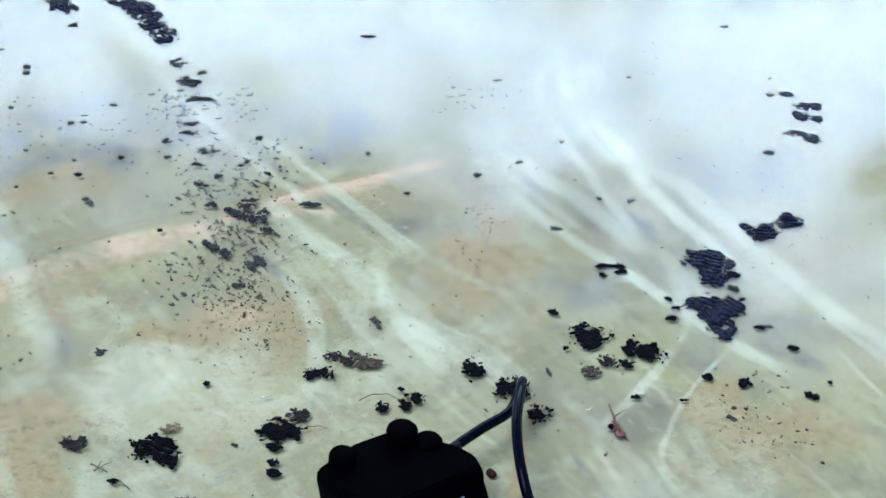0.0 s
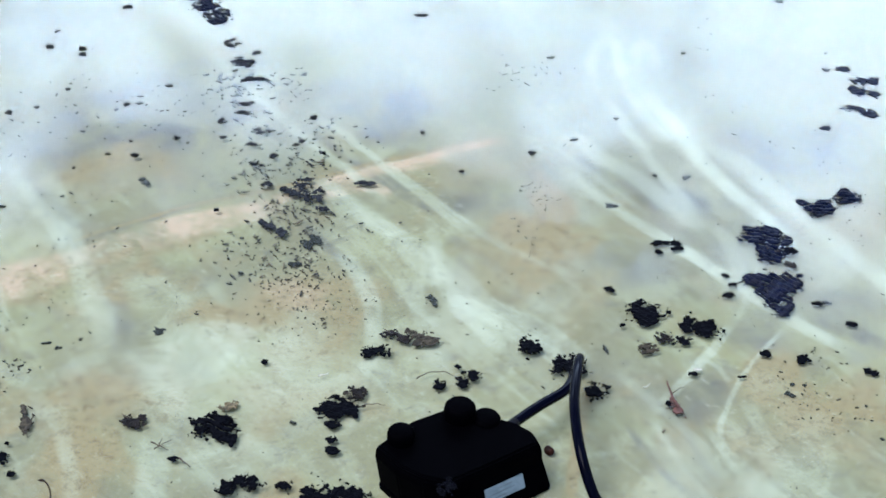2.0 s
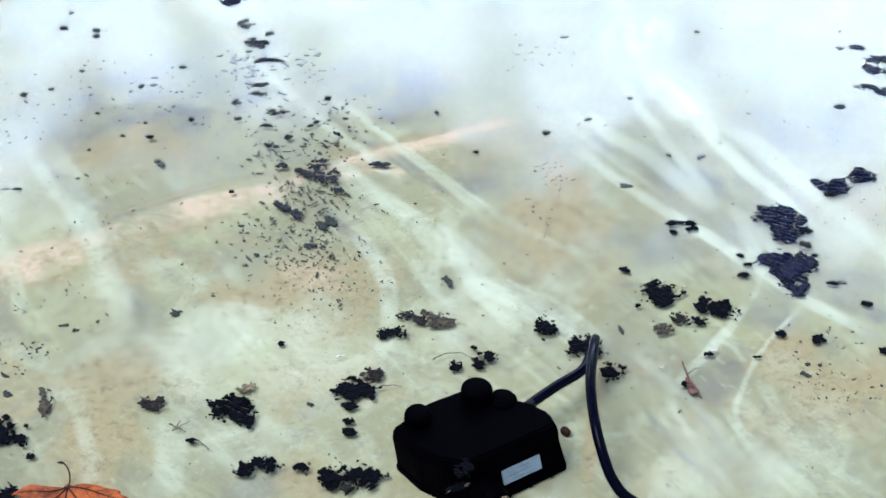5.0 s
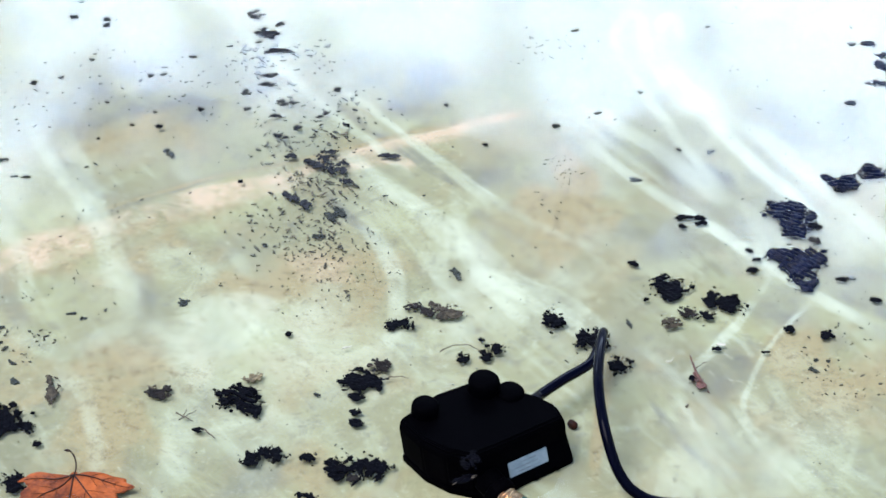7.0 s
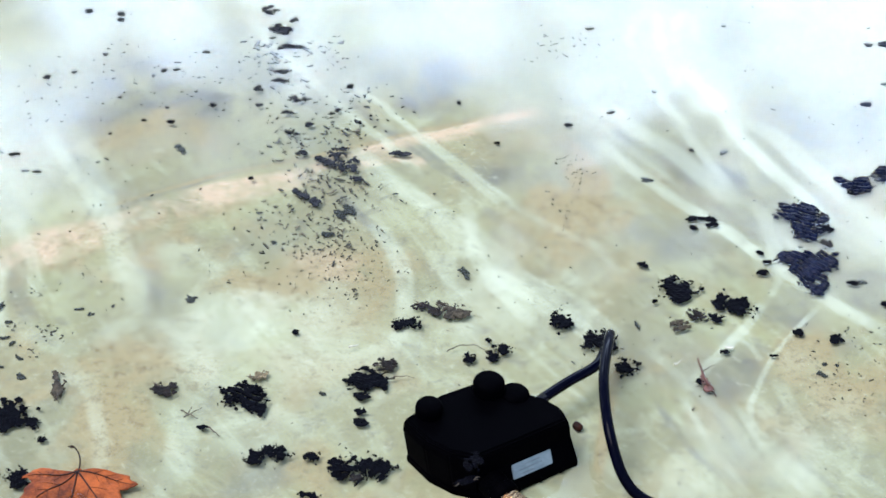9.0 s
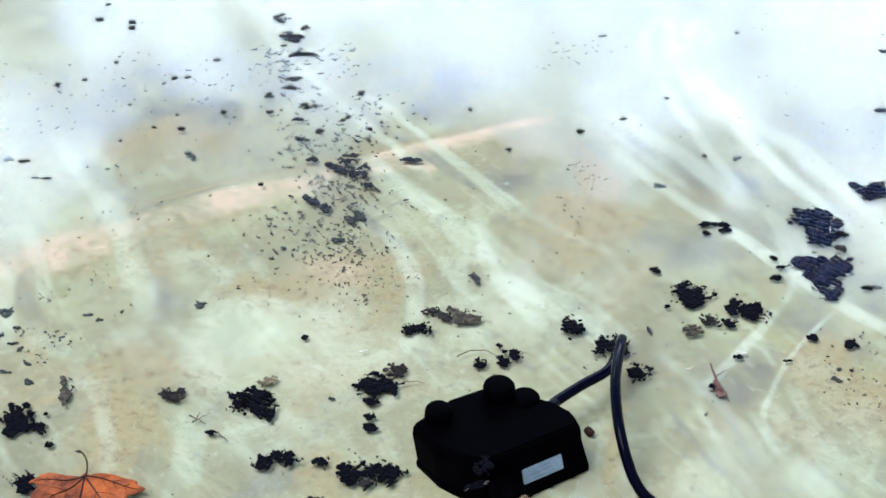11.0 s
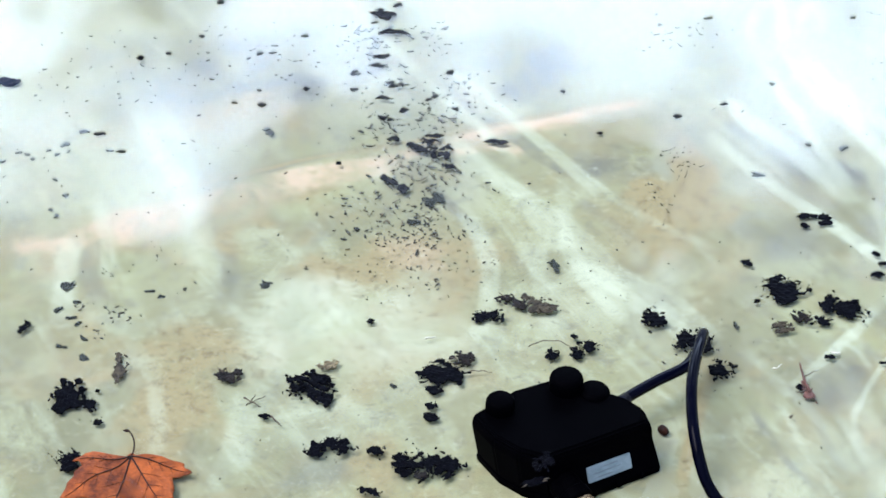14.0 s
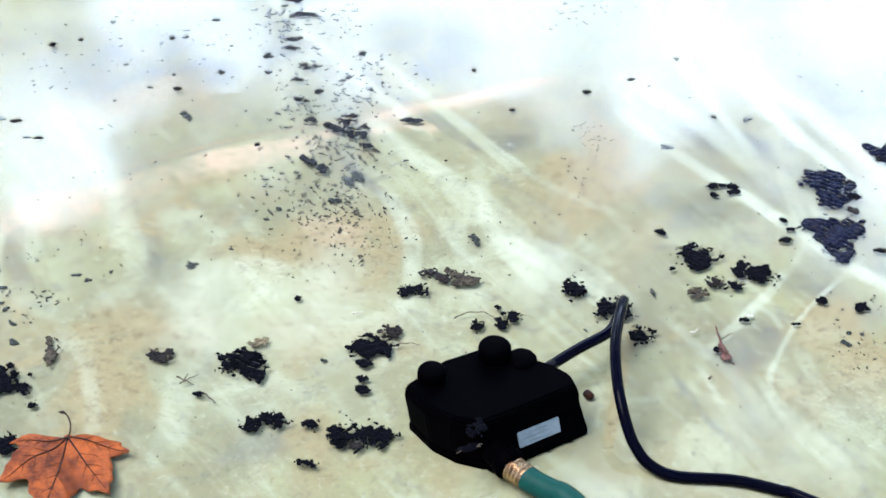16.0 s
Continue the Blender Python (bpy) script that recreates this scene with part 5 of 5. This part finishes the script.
scrap(-0.521, 1.102, 0.0131, 0.0060, 13, 163, WET, L_BIT)
scrap(-0.487, 1.069, 0.0105, 0.0047, 4, 164, WET, L_BIT)
scrap(-0.378, 1.187, 0.0069, 0.0039, 4, 165, WET, L_BIT)
sunken(-0.328, 1.132, 0.0154, 0.0163, -28, 166, SUNK, L_SUNK)
sunken(-0.175, 1.049, 0.0279, 0.0224, -10, 167, AWASH, L_AWASH, z=WATER - 0.0006)
sunken(-0.159, 1.029, 0.0277, 0.0167, 42, 168, AWASH, L_AWASH, z=WATER - 0.0006)
sunken(-0.060, 1.139, 0.0227, 0.0161, 11, 169, AWASH, L_AWASH, z=WATER - 0.0006)
sunken(0.018, 0.914, 0.0114, 0.0217, 3, 170, SUNK, L_SUNK)
sunken(-0.276, 0.848, 0.0116, 0.0196, 34, 171, SUNK, L_SUNK)
sunken(0.342, 1.176, 0.0098, 0.0137, -32, 172, SUNK, L_SUNK)
sunken(0.245, 1.109, 0.0160, 0.0097, -10, 173, SUNK, L_SUNK)
sunken(-0.120, 1.019, 0.0247, 0.0302, 47, 174, SUNK, L_SUNK)
sunken(-0.151, 1.128, 0.0384, 0.0282, -16, 175, AWASH, L_AWASH, z=WATER - 0.0006)
sunken(-0.122, 1.110, 0.0246, 0.0275, 4, 176, AWASH, L_AWASH, z=WATER - 0.0006)
sunken(-0.179, 1.131, 0.0148, 0.0130, 4, 177, AWASH, L_AWASH, z=WATER - 0.0006)
sunken(-0.138, 0.974, 0.0128, 0.0152, 3, 178, SUNK, L_SUNK)
sunken(-0.200, 0.956, 0.0080, 0.0113, 3, 179, SUNK, L_SUNK)
sunken(-0.126, 0.709, 0.0093, 0.0060, 3, 180, SUNK, L_SUNK)
sunken(-0.111, 1.082, 0.0183, 0.0125, 4, 181, AWASH, L_AWASH, z=WATER - 0.0006)
sunken(-0.216, 1.318, 0.0172, 0.0125, 4, 182, AWASH, L_AWASH, z=WATER - 0.0006)
sunken(-0.218, 1.292, 0.0223, 0.0110, 4, 183, AWASH, L_AWASH, z=WATER - 0.0006)
sunken(-0.245, 1.272, 0.0118, 0.0104, 38, 184, AWASH, L_AWASH, z=WATER - 0.0006)
sunken(-0.190, 1.250, 0.0222, 0.0141, 13, 185, AWASH, L_AWASH, z=WATER - 0.0006)
sunken(-0.192, 1.173, 0.0183, 0.0102, -17, 186, AWASH, L_AWASH, z=WATER - 0.0006)
sunken(-0.135, 1.143, 0.0249, 0.0087, 4, 187, AWASH, L_AWASH, z=WATER - 0.0006)
sunken(-0.175, 1.193, 0.0173, 0.0086, 37, 188, AWASH, L_AWASH, z=WATER - 0.0006)
sunken(-0.145, 1.227, 0.0162, 0.0100, 37, 189, AWASH, L_AWASH, z=WATER - 0.0006)
sunken(-0.242, 1.233, 0.0129, 0.0072, -5, 190, AWASH, L_AWASH, z=WATER - 0.0006)
sunken(-0.202, 1.219, 0.0140, 0.0093, 4, 191, AWASH, L_AWASH, z=WATER - 0.0006)
sunken(-0.220, 1.421, 0.0257, 0.0192, -14, 192, AWASH, L_AWASH, z=WATER - 0.0006)
sunken(-0.236, 1.399, 0.0113, 0.0065, 24, 193, AWASH, L_AWASH, z=WATER - 0.0006)
sunken(-0.205, 1.380, 0.0244, 0.0130, 4, 194, AWASH, L_AWASH, z=WATER - 0.0006)
sunken(-0.246, 1.468, 0.0209, 0.0097, 5, 195, AWASH, L_AWASH, z=WATER - 0.0006)
sunken(0.206, 0.834, 0.0051, 0.0171, 3, 196, SUNK, L_SUNK)
sunken(-0.099, 1.221, 0.0032, 0.0058, 4, 197, AWASH, L_AWASH, z=WATER - 0.0006)
flecks(-0.159, 1.096, 0.1128, 0.1282, -42, 150, 0.0012, 0.0043, 1)
flecks(-0.184, 1.217, 0.1517, 0.1322, -53, 110, 0.0013, 0.0039, 2, DARK_FLECK)
flecks(-0.143, 0.963, 0.1236, 0.1122, -13, 230, 0.0009, 0.0030, 3)
flecks(-0.210, 1.387, 0.1229, 0.1513, -44, 100, 0.0014, 0.0052, 4, DARK_FLECK)
flecks(-0.418, 1.266, 0.3010, 0.2974, 4, 110, 0.0009, 0.0026, 5, DARK_FLECK)
flecks(-0.440, 0.775, 0.0600, 0.0600, -73, 40, 0.0007, 0.0020, 6)
flecks(0.413, 0.745, 0.1152, 0.1329, -12, 60, 0.0007, 0.0020, 7)
flecks(0.153, 1.070, 0.0481, 0.1226, 3, 60, 0.0008, 0.0014, 8)
flecks(-0.388, 0.858, 0.1137, 0.0858, -12, 30, 0.0007, 0.0020, 9)
flecks(-0.139, 0.892, 0.2066, 0.1150, 3, 70, 0.0007, 0.0016, 10)
flecks(0.311, 1.002, 0.4756, 0.4730, 3, 120, 0.0008, 0.0017, 11)
flecks(-0.050, 0.756, 0.7783, 0.3277, 3, 150, 0.0005, 0.0011, 12)
flecks(0.141, 1.409, 0.1301, 0.1861, -32, 30, 0.0015, 0.0035, 13)
flecks(-0.374, 1.235, 0.42, 0.36, 4, 80, 0.0009, 0.0022, 14, DARK_FLECK)
flecks(-0.421, 1.060, 0.34, 0.30, 4, 60, 0.0008, 0.0020, 15, DARK_FLECK)
flecks(0.449, 1.220, 0.40, 0.46, 4, 70, 0.0009, 0.0022, 16)
flecks(-0.094, 1.202, 0.22, 0.26, 4, 60, 0.0009, 0.0022, 17, DARK_FLECK)
